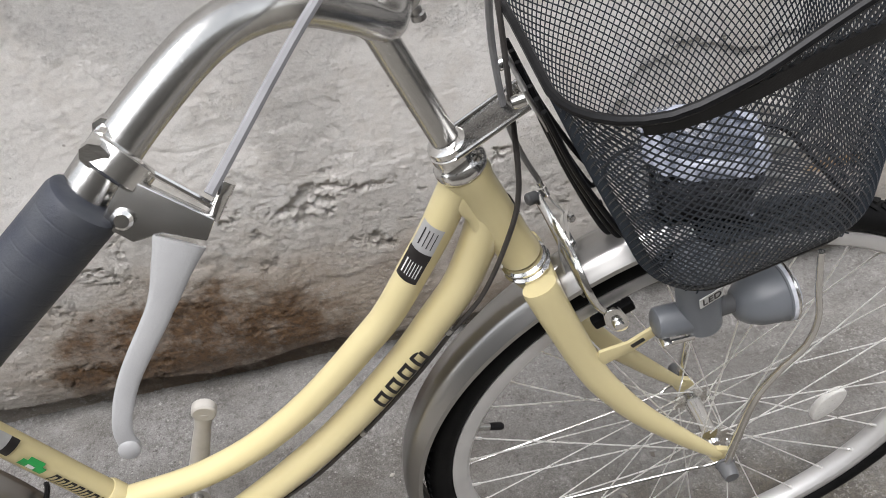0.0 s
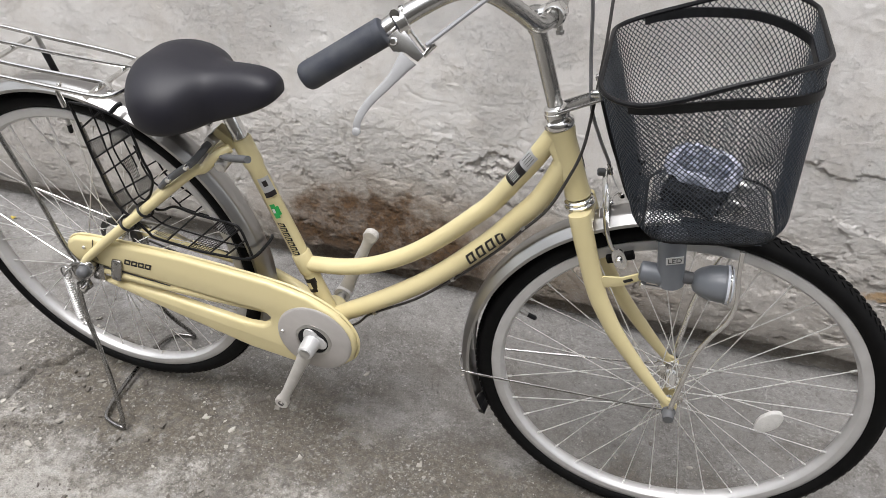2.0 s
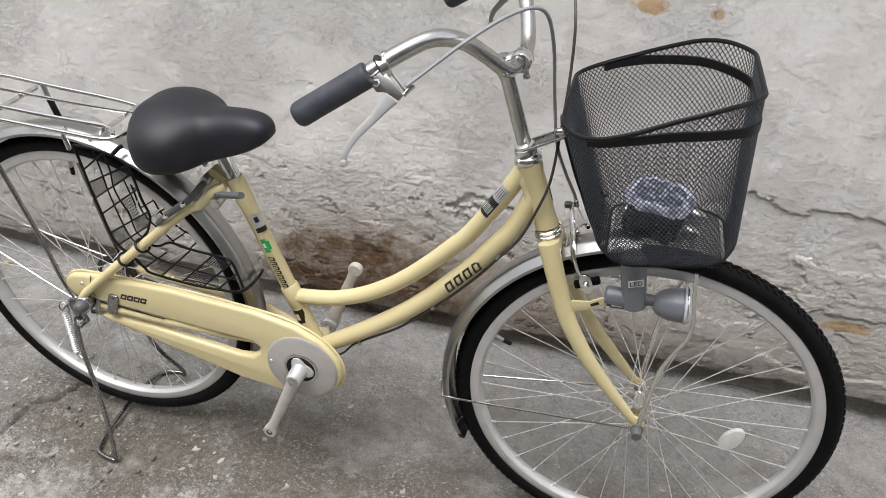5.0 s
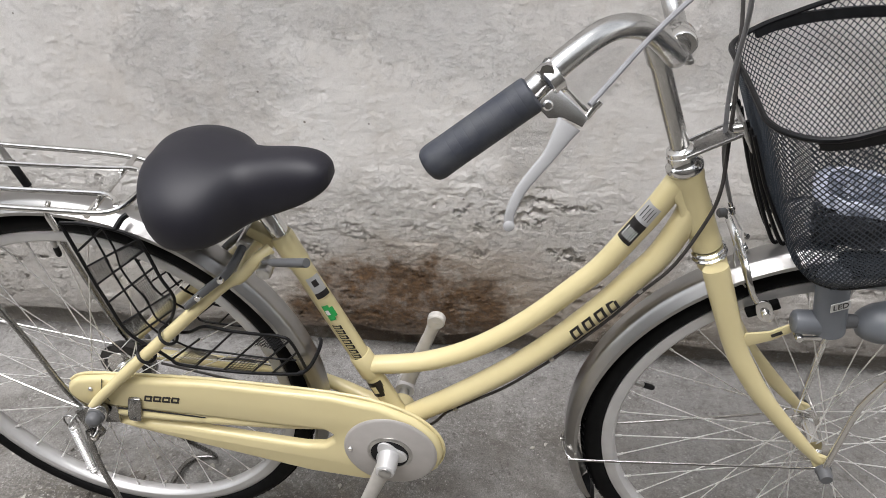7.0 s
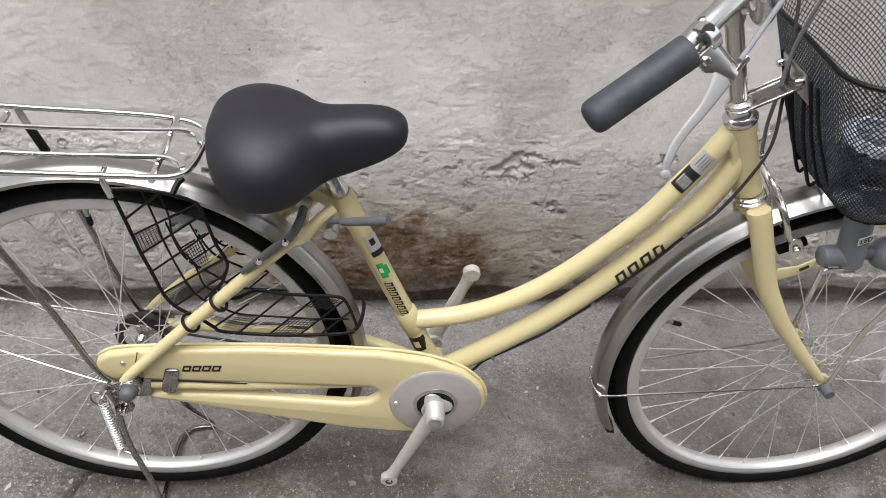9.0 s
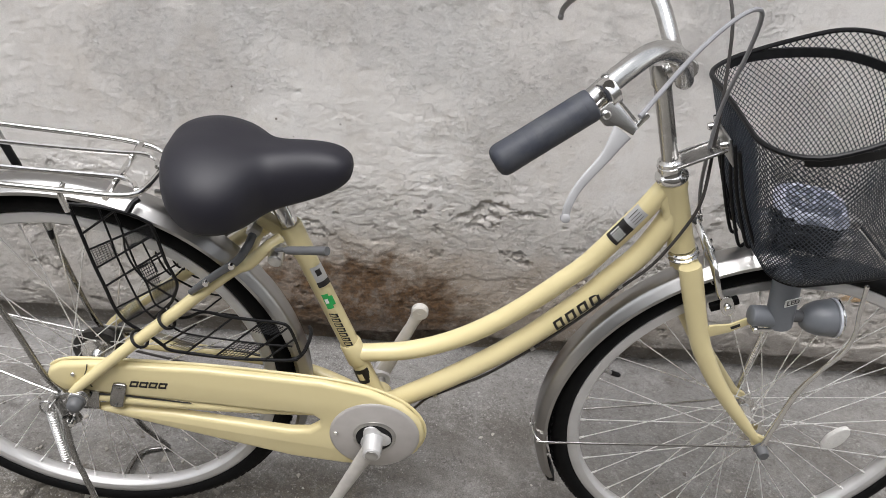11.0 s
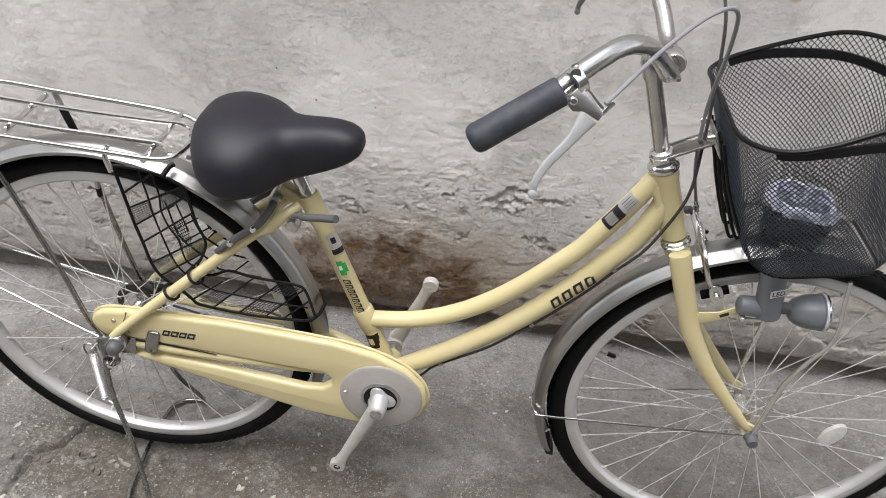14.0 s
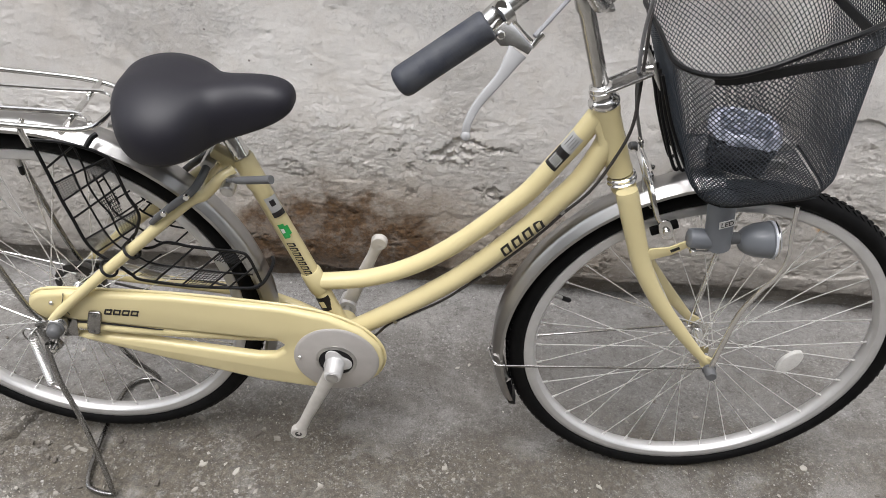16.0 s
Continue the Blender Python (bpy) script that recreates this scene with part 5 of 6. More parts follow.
# carrier
def carrier():
    z = 0.742
    outer = [(-1.245, -0.080, z + 0.008), (-1.10, -0.078, z + 0.002), (-1.00, -0.077, z - 0.002), (-0.955, -0.076, z - 0.004), (-0.932, -0.070, z - 0.004), (-0.920, -0.050, z - 0.003), (-0.918, -0.010, z - 0.006), (-0.921, 0.030, z - 0.010), (-0.938, 0.058, z - 0.010), (-1.00, 0.067, z - 0.002), (-1.15, 0.070, z + 0.006), (-1.245, 0.071, z + 0.012), (-1.275, 0.068, z + 0.012), (-1.305, 0.060, z + 0.004), (-1.345, 0.048, z - 0.006)]
    outer_back = [(-1.345, 0.048, z - 0.006), (-1.352, 0.0, z - 0.008), (-1.345, -0.062, z - 0.006), (-1.300, -0.078, z + 0.004), (-1.245, -0.080, z + 0.008)]
    rk = part("carrier", tube(outer + outer_back[1:], 0.0040, segs=10), CHROME, bike, "chrome wire luggage carrier over the rear wheel")
    for y, front in ((0.024, [(-0.922, -0.004, z - 0.001), (-0.929, 0.014, z), (-0.948, 0.024, z + 0.001)]), (-0.038, [(-0.929, -0.064, z + 0.001), (-0.938, -0.050, z + 0.001), (-0.958, -0.040, z + 0.001)])):
        part("carrier_rod", tube(front + [(-0.990, y, z + 0.001), (-1.10, y, z + 0.003), (-1.235, y, z + 0.009), (-1.262, y, z + 0.008), (-1.300, y * 0.85, z - 0.004), (-1.345, y * 0.7, z - 0.012)], 0.0034, segs=8), CHROME, rk)
    for x, zz in ((-0.965, z - 0.008), (-1.185, z - 0.003)):
        part("carrier_crossbar", tube([(x, -0.078, zz), (x, 0.064, zz + 0.004)], 0.0045, segs=8), CHROME, rk)
    part("carrier_lug", tube([(-1.024, -0.060, 0.742), (-1.028, -0.066, 0.728), (-1.023, -0.066, 0.702)], [0.0036, 0.0040, 0.0045], segs=10), CHROME, rk, "chrome hook holding the guard")
    part("carrier_strut", tube([(-0.921, 0.006, 0.736), (-0.870, 0.004, 0.712), (-0.800, 0.0, 0.676)], 0.0045, segs=8), CHROME, rk)
    part("carrier_tab", tube([(-1.185, -0.070, 0.738), (-1.205, -0.064, 0.715), (-1.216, -0.062, 0.680)], [0.006, 0.0065, 0.006], segs=8, flat=0.4), STEEL, rk)
    part("carrier_stay", tube([(-1.212, -0.062, 0.690), (-1.150, -0.064, 0.500), (-1.118, -0.068, 0.395), (-1.085, -0.074, 0.358)], 0.0046, segs=10), DARKCHROME, rk, "grey steel carrier stay")
    part("carrier_tab", tube([(-1.174, 0.069, 0.750), (-1.166, 0.070, 0.716)], [0.0045, 0.0050], segs=8), STEEL, rk)
    part("stay_sleeve", tube([(-1.167, 0.070, 0.720), (-1.155, 0.070, 0.680)], 0.0062, segs=10), BLACK, rk, "black sleeve on the stay")
    part("carrier_stay", tube([(-1.156, 0.070, 0.684), (-1.132, 0.070, 0.560), (-1.105, 0.072, 0.420), (-1.085, 0.074, 0.358)], 0.0046, segs=10), DARKCHROME, rk, "grey steel carrier stay")


carrier()


# dress guard: a wire panel beside the rear wheel
GUARD_Y = -0.047


def dress_guard():
    def P(p):
        return (p[0], GUARD_Y, p[1])

    L0 = [(-1.031, 0.700), (-1.023, 0.652), (-1.019, 0.626), (-1.014, 0.595), (-1.007, 0.563), (-0.999, 0.523), (-0.987, 0.499), (-0.966, 0.481), (-0.953, 0.471), (-0.939, 0.457), (-0.924, 0.447), (-0.842, 0.440), (-0.765, 0.442), (-0.737, 0.446)]
    L1 = [(-0.992, 0.698), (-0.984, 0.648), (-0.982, 0.626), (-0.975, 0.590), (-0.965, 0.549), (-0.956, 0.525), (-0.945, 0.510)]
    L2 = [(-0.972, 0.694), (-0.966, 0.659), (-0.967, 0.629), (-0.959, 0.600), (-0.947, 0.577), (-0.940, 0.539), (-0.926, 0.527)]
    L3 = [(-0.926, 0.678), (-0.920, 0.652), (-0.913, 0.613), (-0.904, 0.587), (-0.904, 0.570), (-0.914, 0.545), (-0.921, 0.532), (-0.912, 0.515), (-0.895, 0.516), (-0.870, 0.528), (-0.834, 0.522), (-0.795, 0.519), (-0.761, 0.517), (-0.746, 0.506), (-0.732, 0.457)]
    MID = [(-0.945, 0.510), (-0.920, 0.494), (-0.897, 0.483), (-0.839, 0.477), (-0.791, 0.473), (-0.744, 0.472)]
    cross = [((-1.023, 0.652), (-0.972, 0.694)), ((-1.019, 0.626), (-0.926, 0.678)), ((-1.014, 0.595), (-0.922, 0.661)), ((-1.007, 0.563), (-0.917, 0.632)), ((-0.999, 0.523), (-0.904, 0.588)), ((-0.987, 0.499), (-0.907, 0.559)),
             ((-0.939, 0.457), (-0.884, 0.503)), ((-0.904, 0.446), (-0.829, 0.521)), ((-0.861, 0.442), (-0.785, 0.518)), ((-0.818, 0.440), (-0.750, 0.508)), ((-0.787, 0.441), (-0.742, 0.486)), ((-0.945, 0.510), (-0.914, 0.545))]
    g = part("dress_guard", tube([P(p) for p in L0], 0.0026, segs=8), BLACK, bike, "black wire dress guard beside the rear wheel")
    for line, r in ((L1, 0.0015), (L2, 0.0015), (L3, 0.0024), (MID, 0.0015)):
        part("guard_wire", tube([P(p) for p in line], r, segs=8), BLACK, g)
    part("guard_wire", tube([P((-1.031, 0.700)), P((-0.990, 0.699)), P((-0.950, 0.690)), P((-0.926, 0.678))], 0.0024, segs=8), BLACK, g)
    part("guard_wire", tube([P((-0.942, 0.648)), P((-0.928, 0.596))], 0.0014, segs=6), BLACK, g)
    for a, b in cross:
        part("guard_wire", tube([P(a), P(b)], 0.0017, segs=6), BLACK, g)
    # some of the squares are filled with fine mesh
    fills = [((-1.019, 0.626), (-0.982, 0.6465), (-0.978, 0.621), (-1.014, 0.595)), ((-0.968, 0.655), (-0.926, 0.678), (-0.922, 0.661), (-0.967, 0.629)),
             ((-0.959, 0.600), (-0.930, 0.622), (-0.924, 0.576), (-0.947, 0.560)), ((-0.999, 0.523), (-0.962, 0.549), (-0.956, 0.523), (-0.987, 0.499)),
             ((-0.941, 0.562), (-0.904, 0.588), (-0.907, 0.559), (-0.937, 0.537)), ((-0.932, 0.456), (-0.899, 0.484), (-0.866, 0.480), (-0.904, 0.446)),
             ((-0.861, 0.442), (-0.826, 0.477), (-0.783, 0.473), (-0.818, 0.440)), ((-0.806, 0.497), (-0.785, 0.518), (-0.752, 0.510), (-0.772, 0.490))]
    for quad in fills:
        q = [np.array(P(p)) for p in quad]
        bm = bmesh.new()
        for i in range(1, 8):
            f = i / 8
            tube_into(bm, [q[0] + (q[1] - q[0]) * f, q[3] + (q[2] - q[3]) * f], 0.0006, segs=4)
            tube_into(bm, [q[0] + (q[3] - q[0]) * f, q[1] + (q[2] - q[1]) * f], 0.0006, segs=4)
        part("guard_mesh", bm, BLACK, g, "fine black mesh square")
    # loops that hold it to the stay and round the mudguard
    for x, z in ((-0.965, 0.481), (-0.920, 0.521)):
        loop = [(x + 0.0135 * math.cos(t) * 0.70, -0.062 + 0.0150 * math.sin(t), z - 0.0135 * math.cos(t) * 0.70) for t in np.linspace(0, 2 * math.pi, 18, endpoint=False)]
        part("guard_loop", tube(loop, 0.0024, segs=6, closed=True, straight=True), BLACK, g)
    band = [(-0.745, GUARD_Y, 0.446), (-0.737, -0.044, 0.447), (-0.730, -0.033, 0.449), (-0.726, -0.016, 0.452), (-0.725, 0.0, 0.453), (-0.727, 0.016, 0.452), (-0.731, 0.024, 0.450)]
    part("guard_loop", tube(band, 0.0030, segs=8), BLACK, g, "black wire round the mudguard")
    part("guard_hook", tube([P((-0.955, 0.692)), (-0.950, -0.034, 0.700), (-0.944, -0.027, 0.703)], 0.004, segs=8), BLACK, g)
    # the same panel on the other side
    for line in (L0, L1, L2, L3, MID):
        line = [p for p in line if p[0] < -0.80 and p[1] < 0.66]
        part("far_guard_wire", tube([(x, 0.050, z) for x, z in line], 0.0018, segs=6), BLACK, g, "wire of the guard on the far side")
    for a, b in cross:
        if max(a[0], b[0]) > -0.80 or max(a[1], b[1]) > 0.66:
            continue
        part("far_guard_wire", tube([(a[0], 0.050, a[1]), (b[0], 0.050, b[1])], 0.0015, segs=6), BLACK, g)
    return g


dress_guard()


# stand and rear axle
def stand_part():
    rod = [(-1.094, -0.088, 0.330), (-1.093, -0.095, 0.300), (-1.088, -0.102, 0.252), (-1.077, -0.109, 0.212), (-1.066, -0.117, 0.175), (-1.049, -0.132, 0.085), (-1.034, -0.152, 0.016), (-1.040, -0.156, 0.010), (-1.070, -0.150, 0.010), (-1.086, -0.138, 0.011), (-1.094, -0.105, 0.014), (-1.098, -0.040, 0.016), (-1.100, 0.030, 0.016), (-1.098, 0.095, 0.010), (-1.086, 0.122, 0.004), (-1.064, 0.130, 0.003), (-1.044, 0.131, 0.004), (-1.041, 0.114, 0.040), (-1.050, 0.080, 0.110), (-1.064, 0.062, 0.180), (-1.070, 0.068, 0.260), (-1.066, 0.080, 0.330)]
    st = part("stand", tube(rod, 0.0047, segs=12), DARKCHROME, bike, "two-legged steel rear stand, folded down")
    near = [(-1.108, 0.364), (-1.092, 0.374), (-1.062, 0.384), (-1.052, 0.370), (-1.062, 0.350), (-1.078, 0.334), (-1.074, 0.318), (-1.084, 0.309), (-1.099, 0.296), (-1.103, 0.330)]
    far = [(-1.096, 0.350), (-1.088, 0.368), (-1.068, 0.370), (-1.048, 0.362), (-1.044, 0.352), (-1.060, 0.340), (-1.060, 0.310), (-1.064, 0.298), (-1.074, 0.300), (-1.080, 0.330)]
    for s, out, hub in ((-1, near, (-1.069, 0.367)), (1, far, (-1.080, 0.357))):
        part("stand_bracket", plate(smooth_outline(out, 4), s * 0.079 - 0.004, s * 0.079 + 0.004, 0.0015), DARKCHROME, st, "grey pressed steel stand bracket")
        part("axle_nut", turned([(0, 0.0020), (0.0012, 0.0068), (0.0035, 0.0100), (0.008, 0.0118), (0.015, 0.0120), (0.016, 0.0138), (0.019, 0.0138)], (hub[0], s * 0.106, hub[1]), (hub[0], 0, hub[1]), 20), DARKGREY, st, "domed grey rear axle nut")
        for y in (0.0875, 0.0845):
            part("axle_washer", turned([(0, 0.0148), (0.0010, 0.0156), (0.0022, 0.0150)], (hub[0], s * y, hub[1]), (hub[0], 0, hub[1]), 24), CHROME, st, "bright axle washer")
    part("stand_pin", turned([(0, 0.0035), (0.001, 0.0050), (0.012, 0.0050)], (-1.085, -0.096, 0.320), (-1.085, 0, 0.320), 12), CHROME, st)
    a, b = Vector((-1.1075, -0.097, 0.360)), Vector((-1.1015, -0.103, 0.2436))
    n1 = Vector((0.9, 0, 0.06)).normalized()
    n2 = Vector((0, 1, 0))
    coil = [tuple(a + (b - a) * (t / 36) + 0.0068 * (n1 * math.cos(t * 2 * math.pi * 22 / 36) + n2 * math.sin(t * 2 * math.pi * 22 / 36))) for t in np.linspace(2, 34, 22 * 10)]
    part("stand_spring", tube(coil, 0.0012, segs=5, straight=True), STEEL, st, "coiled return spring")
    ring = [(-1.120 + 0.011 * math.cos(k * math.pi / 6), -0.085, 0.345 + 0.014 * math.sin(k * math.pi / 6)) for k in range(12)]
    part("chain_tug", tube(ring, 0.0016, segs=6, closed=True), DARKCHROME, st, "dark ring behind the axle")
    part("spring_hook", tube([tuple(a + (b - a) * 0.05), tuple(a), (-1.104, -0.084, 0.362)], 0.0018, segs=6), STEEL, st)
    part("spring_hook", tube([tuple(a + (b - a) * 0.95), tuple(b), (-1.084, -0.106, 0.236)], 0.0018, segs=6), STEEL, st)


stand_part()


def rear_hub():
    d = part("band_brake", turned([(0, 0.020), (0.002, 0.040), (0.018, 0.044), (0.020, 0.036), (0.022, 0.012)], (AXLE_R[0], 0.050, AXLE_R[1]), (AXLE_R[0], 0.020, AXLE_R[1]), 36), GREASE_GAPS, bike, "black rear drum brake on the far side of the hub")
    part("brake_arm", tube([(-1.075, 0.054, 0.390), (-1.00, 0.056, 0.385), (-0.93, 0.056, 0.360)], [0.008, 0.006, 0.005], segs=8, flat=0.4), STEEL, d, "steel brake arm")
    part("cable_end", tube([(-0.93, 0.056, 0.360), (-0.88, 0.056, 0.362), (-0.82, 0.05, 0.356)], 0.0022, segs=6), CABLE, d)
    # sprocket teeth and the chain inside the case
    sp = [(0.036 + (0.0035 if k % 2 else 0), 2 * math.pi * k / 40) for k in range(40)]
    part("sprocket", plate([(AXLE_R[0] + r * math.cos(t), AXLE_R[1] + r * math.sin(t)) for r, t in sp], -0.038, -0.034), GREASE_GAPS, d, "greasy steel sprocket")


rear_hub()


# basket
TOPC, TOPX, TOPY, TOPR = -0.060, 0.124, 0.168, 0.072
BOTC, BOTX, BOTY, BOTR = -0.014, 0.095, 0.108, 0.048
BOTZ = 0.689


def rounded_rect(cx, hx, hy, r, u):
    """A point on a rounded rectangle for u in 0 to 1, starting at the middle of the rear side and going to -y first."""
    sx, sy, q = 2 * (hx - r), 2 * (hy - r), math.pi * r / 2
    total = 2 * sx + 2 * sy + 4 * q
    d = (u % 1.0) * total
    legs = [(sy / 2, "l", (-hx, 0), (0, -1)), (q, "c", (-hx + r, -hy + r), 180), (sx, "l", (-hx + r, -hy), (1, 0)), (q, "c", (hx - r, -hy + r), 270),
            (sy, "l", (hx, -hy + r), (0, 1)), (q, "c", (hx - r, hy - r), 0), (sx, "l", (hx - r, hy), (-1, 0)), (q, "c", (-hx + r, hy - r), 90), (sy / 2, "l", (-hx, hy - r), (0, -1))]
    for length, kind, p, w in legs:
        if d <= length or (p == (-hx, hy - r)):
            if kind == "l":
                return cx + p[0] + w[0] * d, p[1] + w[1] * d
            t = radians(w + 90 * d / length)
            return cx + p[0] + r * math.cos(t), p[1] + r * math.sin(t)
        d -= length


def rim_height(x, y):
    f = (x - (TOPC - TOPX)) / (2 * TOPX)
    return 0.885 + 0.068 * step01(f, -0.10, 0.92) ** 1.15 + 0.006 * (1 - abs(y) / TOPY) * (1 - f)


def basket_point(u, v):
    """v: 0 at the bottom, 1 at the rim."""
    tx, ty = rounded_rect(TOPC, TOPX, TOPY, TOPR, u)
    bx, by = rounded_rect(BOTC, BOTX, BOTY, BOTR, u)
    f = (tx - (TOPC - TOPX)) / (2 * TOPX)
    ty *= float(np.interp(f, (0.0, 0.2, 0.4, 0.7, 1.0), (0.85, 0.89, 0.90, 0.84, 0.70)))
    by *= 1.0 - 0.18 * f
    zt = rim_height(tx, ty)
    zb = BOTZ + 0.08 * (bx - BOTC)
    w = v
    x, y, z = bx + (tx - bx) * w, by + (ty - by) * w, zb + (zt - zb) * v
    if v < 0.12:
        k = (0.12 - v) / 0.12
        x, y = x + (BOTC - x) * 0.10 * k * k, y - y * 0.10 * k * k
    return STEER @ Vector((x, y + 0.004 - 0.006 * (1 - v), z))


def basket_part():
    N, ROWS_V = 132, 27
    grid = [[basket_point(i / N, j / ROWS_V) for i in range(N)] for j in range(ROWS_V + 1)]
    verts, faces = [], []

    def strand(a, b, r=0.00075):
        d = (b - a).normalized()
        s = d.cross(Vector((0.3, 0.2, 1))).normalized()
        t = d.cross(s)
        base = len(verts)
        for p in (a, b):
            for k in range(3):
                an = 2 * math.pi * k / 3
                verts.append(tuple(p + r * (s * math.cos(an) + t * math.sin(an))))
        for k in range(3):
            faces.append((base + k, base + (k + 1) % 3, base + 3 + (k + 1) % 3, base + 3 + k))

    for j in range(ROWS_V):
        for i in range(N):
            strand(grid[j][i], grid[j + 1][(i + 1) % N])
            strand(grid[j][(i + 1) % N], grid[j + 1][i])
    me = bpy.data.meshes.new("basket")
    me.from_pydata(verts, [], faces)
    bk = part("basket", me, MESHWIRE, bike, "black expanded-metal wire front basket")
    verts, faces = [], []

    def floor_point(a, b):
        x, y = BOTC + a * BOTX * 0.9, b * BOTY * 0.9 * (0.91 - 0.09 * a)
        return STEER @ Vector((x, y - 0.002, BOTZ + 0.08 * (x - BOTC)))

    na, nb = 26, 31
    for i in range(na):
        for j in range(nb):
            a0, a1, b0, b1 = (2 * i / na - 1, 2 * (i + 1) / na - 1, 2 * j / nb - 1, 2 * (j + 1) / nb - 1)
            if math.hypot(max(0.0, max(abs(a0), abs(a1)) - 0.55), max(0.0, max(abs(b0), abs(b1)) - 0.62)) > 0.44:
                continue
            strand(floor_point(a0, b0), floor_point(a1, b1))
            strand(floor_point(a0, b1), floor_point(a1, b0))
    me = bpy.data.meshes.new("basket_floor")
    me.from_pydata(verts, [], faces)
    part("basket_floor", me, MESHWIRE, bk)
    part("basket_rim", tube([tuple(basket_point(i / 72, 1.0)) for i in range(72)], 0.0034, segs=8, closed=True, straight=True), BLACK, bk, "black rim wire")
    part("floor_wire", tube([tuple(basket_point(i / 72, 0.0)) for i in range(72)], 0.0022, segs=6, closed=True, straight=True), BLACK, bk)
    # flat strap below the rim along both sides and the front
    bm = bmesh.new()
    rows = []
    for u in np.linspace(0.165, 0.835, 76):
        p1 = basket_point(u, 1.0)
        q = UNSTEER @ p1
        f = (q.x - (TOPC - TOPX)) / (2 * TOPX)
        drop = -0.001 + 0.036 * step01(f, 0.18, 1.0)
        h = (p1 - basket_point(u, 0.0)).length
        out = Vector((q.x - TOPC, q.y, 0)).normalized() * 0.0022
        a, b = basket_point(u, 1 - drop / h), basket_point(u, 1 - (drop + 0.0130) / h)
        rows.append([bm.verts.new(a + out), bm.verts.new(b + out), bm.verts.new(b - out), bm.verts.new(a - out)])
    for a, b in zip(rows, rows[1:]):
        for k in range(4):
            bm.faces.new((a[k], b[k], b[(k + 1) % 4], a[(k + 1) % 4]))
    bm.faces.new(rows[0][::-1])
    bm.faces.new(rows[-1])
    bmesh.ops.recalc_face_normals(bm, faces=bm.faces)
    part("basket_strap", bm, BLACK, bk, "flat black strap below the rim")
    # ribs and plate on the back, where it hangs
    for k in (-3, -2, -1, 1, 2, 3):
        y = 0.004 + 0.017 * k
        top = Vector((-0.186, y, 0.850))
        low = Vector((-0.122 + 0.003 * abs(k), y, 0.704 + 0.010 * (abs(k) - 2)))
        part("hanger_rib", tube([tuple(STEER @ (top + Vector((0.006, 0, 0)))), tuple(STEER @ (top + (low - top) * 0.5 + Vector((-0.005, 0, 0)))), tuple(STEER @ (low + Vector((-0.007, 0, 0)))), tuple(STEER @ (low + Vector((0.004, 0, -0.002))))], 0.0025, segs=8), BLACK, bk, "black wire rib on the back")
    part("back_plate", steered(moved(block((0, 0, 0), (0.003, 0.066, 0.042), 0.001), Matrix.Translation((-0.180, 0.004, 0.838)) @ pose(0, 0, 0, 0, -22, 0))), STEEL, bk, "steel plate bolted to the basket")
    for s in (-1, 1):
        part("basket_bolt", steered(turned([(0, 0.0045), (0.004, 0.0055), (0.010, 0.0055)], (-0.196, 0.004 + s * 0.026, 0.845), (-0.180, 0.004 + s * 0.026, 0.848), 10)), CHROME, bk)
    return bk


basket_part()


def basket_bracket():
    br = part("basket_bracket", steered(moved(block((0, 0, 0), (0.062, 0.034, 0.002), 0.0006), Matrix.Translation((-0.210, 0, 0.820)) @ pose(0, 0, 0, 0, -28, 0))), DARKCHROME, bike, "steel bracket from the headset to the basket")
    for s in (-1, 1):
        part("bracket_edge", steered(tube([(-0.240, s * 0.018, 0.806), (-0.182, s * 0.018, 0.836)], 0.0021, segs=8)), SATIN, br)
    for s in (-1, 1):
        pts = [(0.0, s * 0.064, 0.331), (0.005, s * 0.066, 0.390), (0.012, s * 0.071, 0.465), (0.025, s * 0.079, 0.518), (0.040, s * 0.086, 0.560), (0.043, s * 0.088, 0.598), (0.037, s * 0.086, 0.635), (0.032, s * 0.083, 0.680)]
        part("basket_stay", steered(tube(pts, [0.0048, 0.0048, 0.0044, 0.0034, 0.0031, 0.0031, 0.0031, 0.0031], segs=10)), CHROME, br, "bent chrome stay from axle to basket")


basket_bracket()


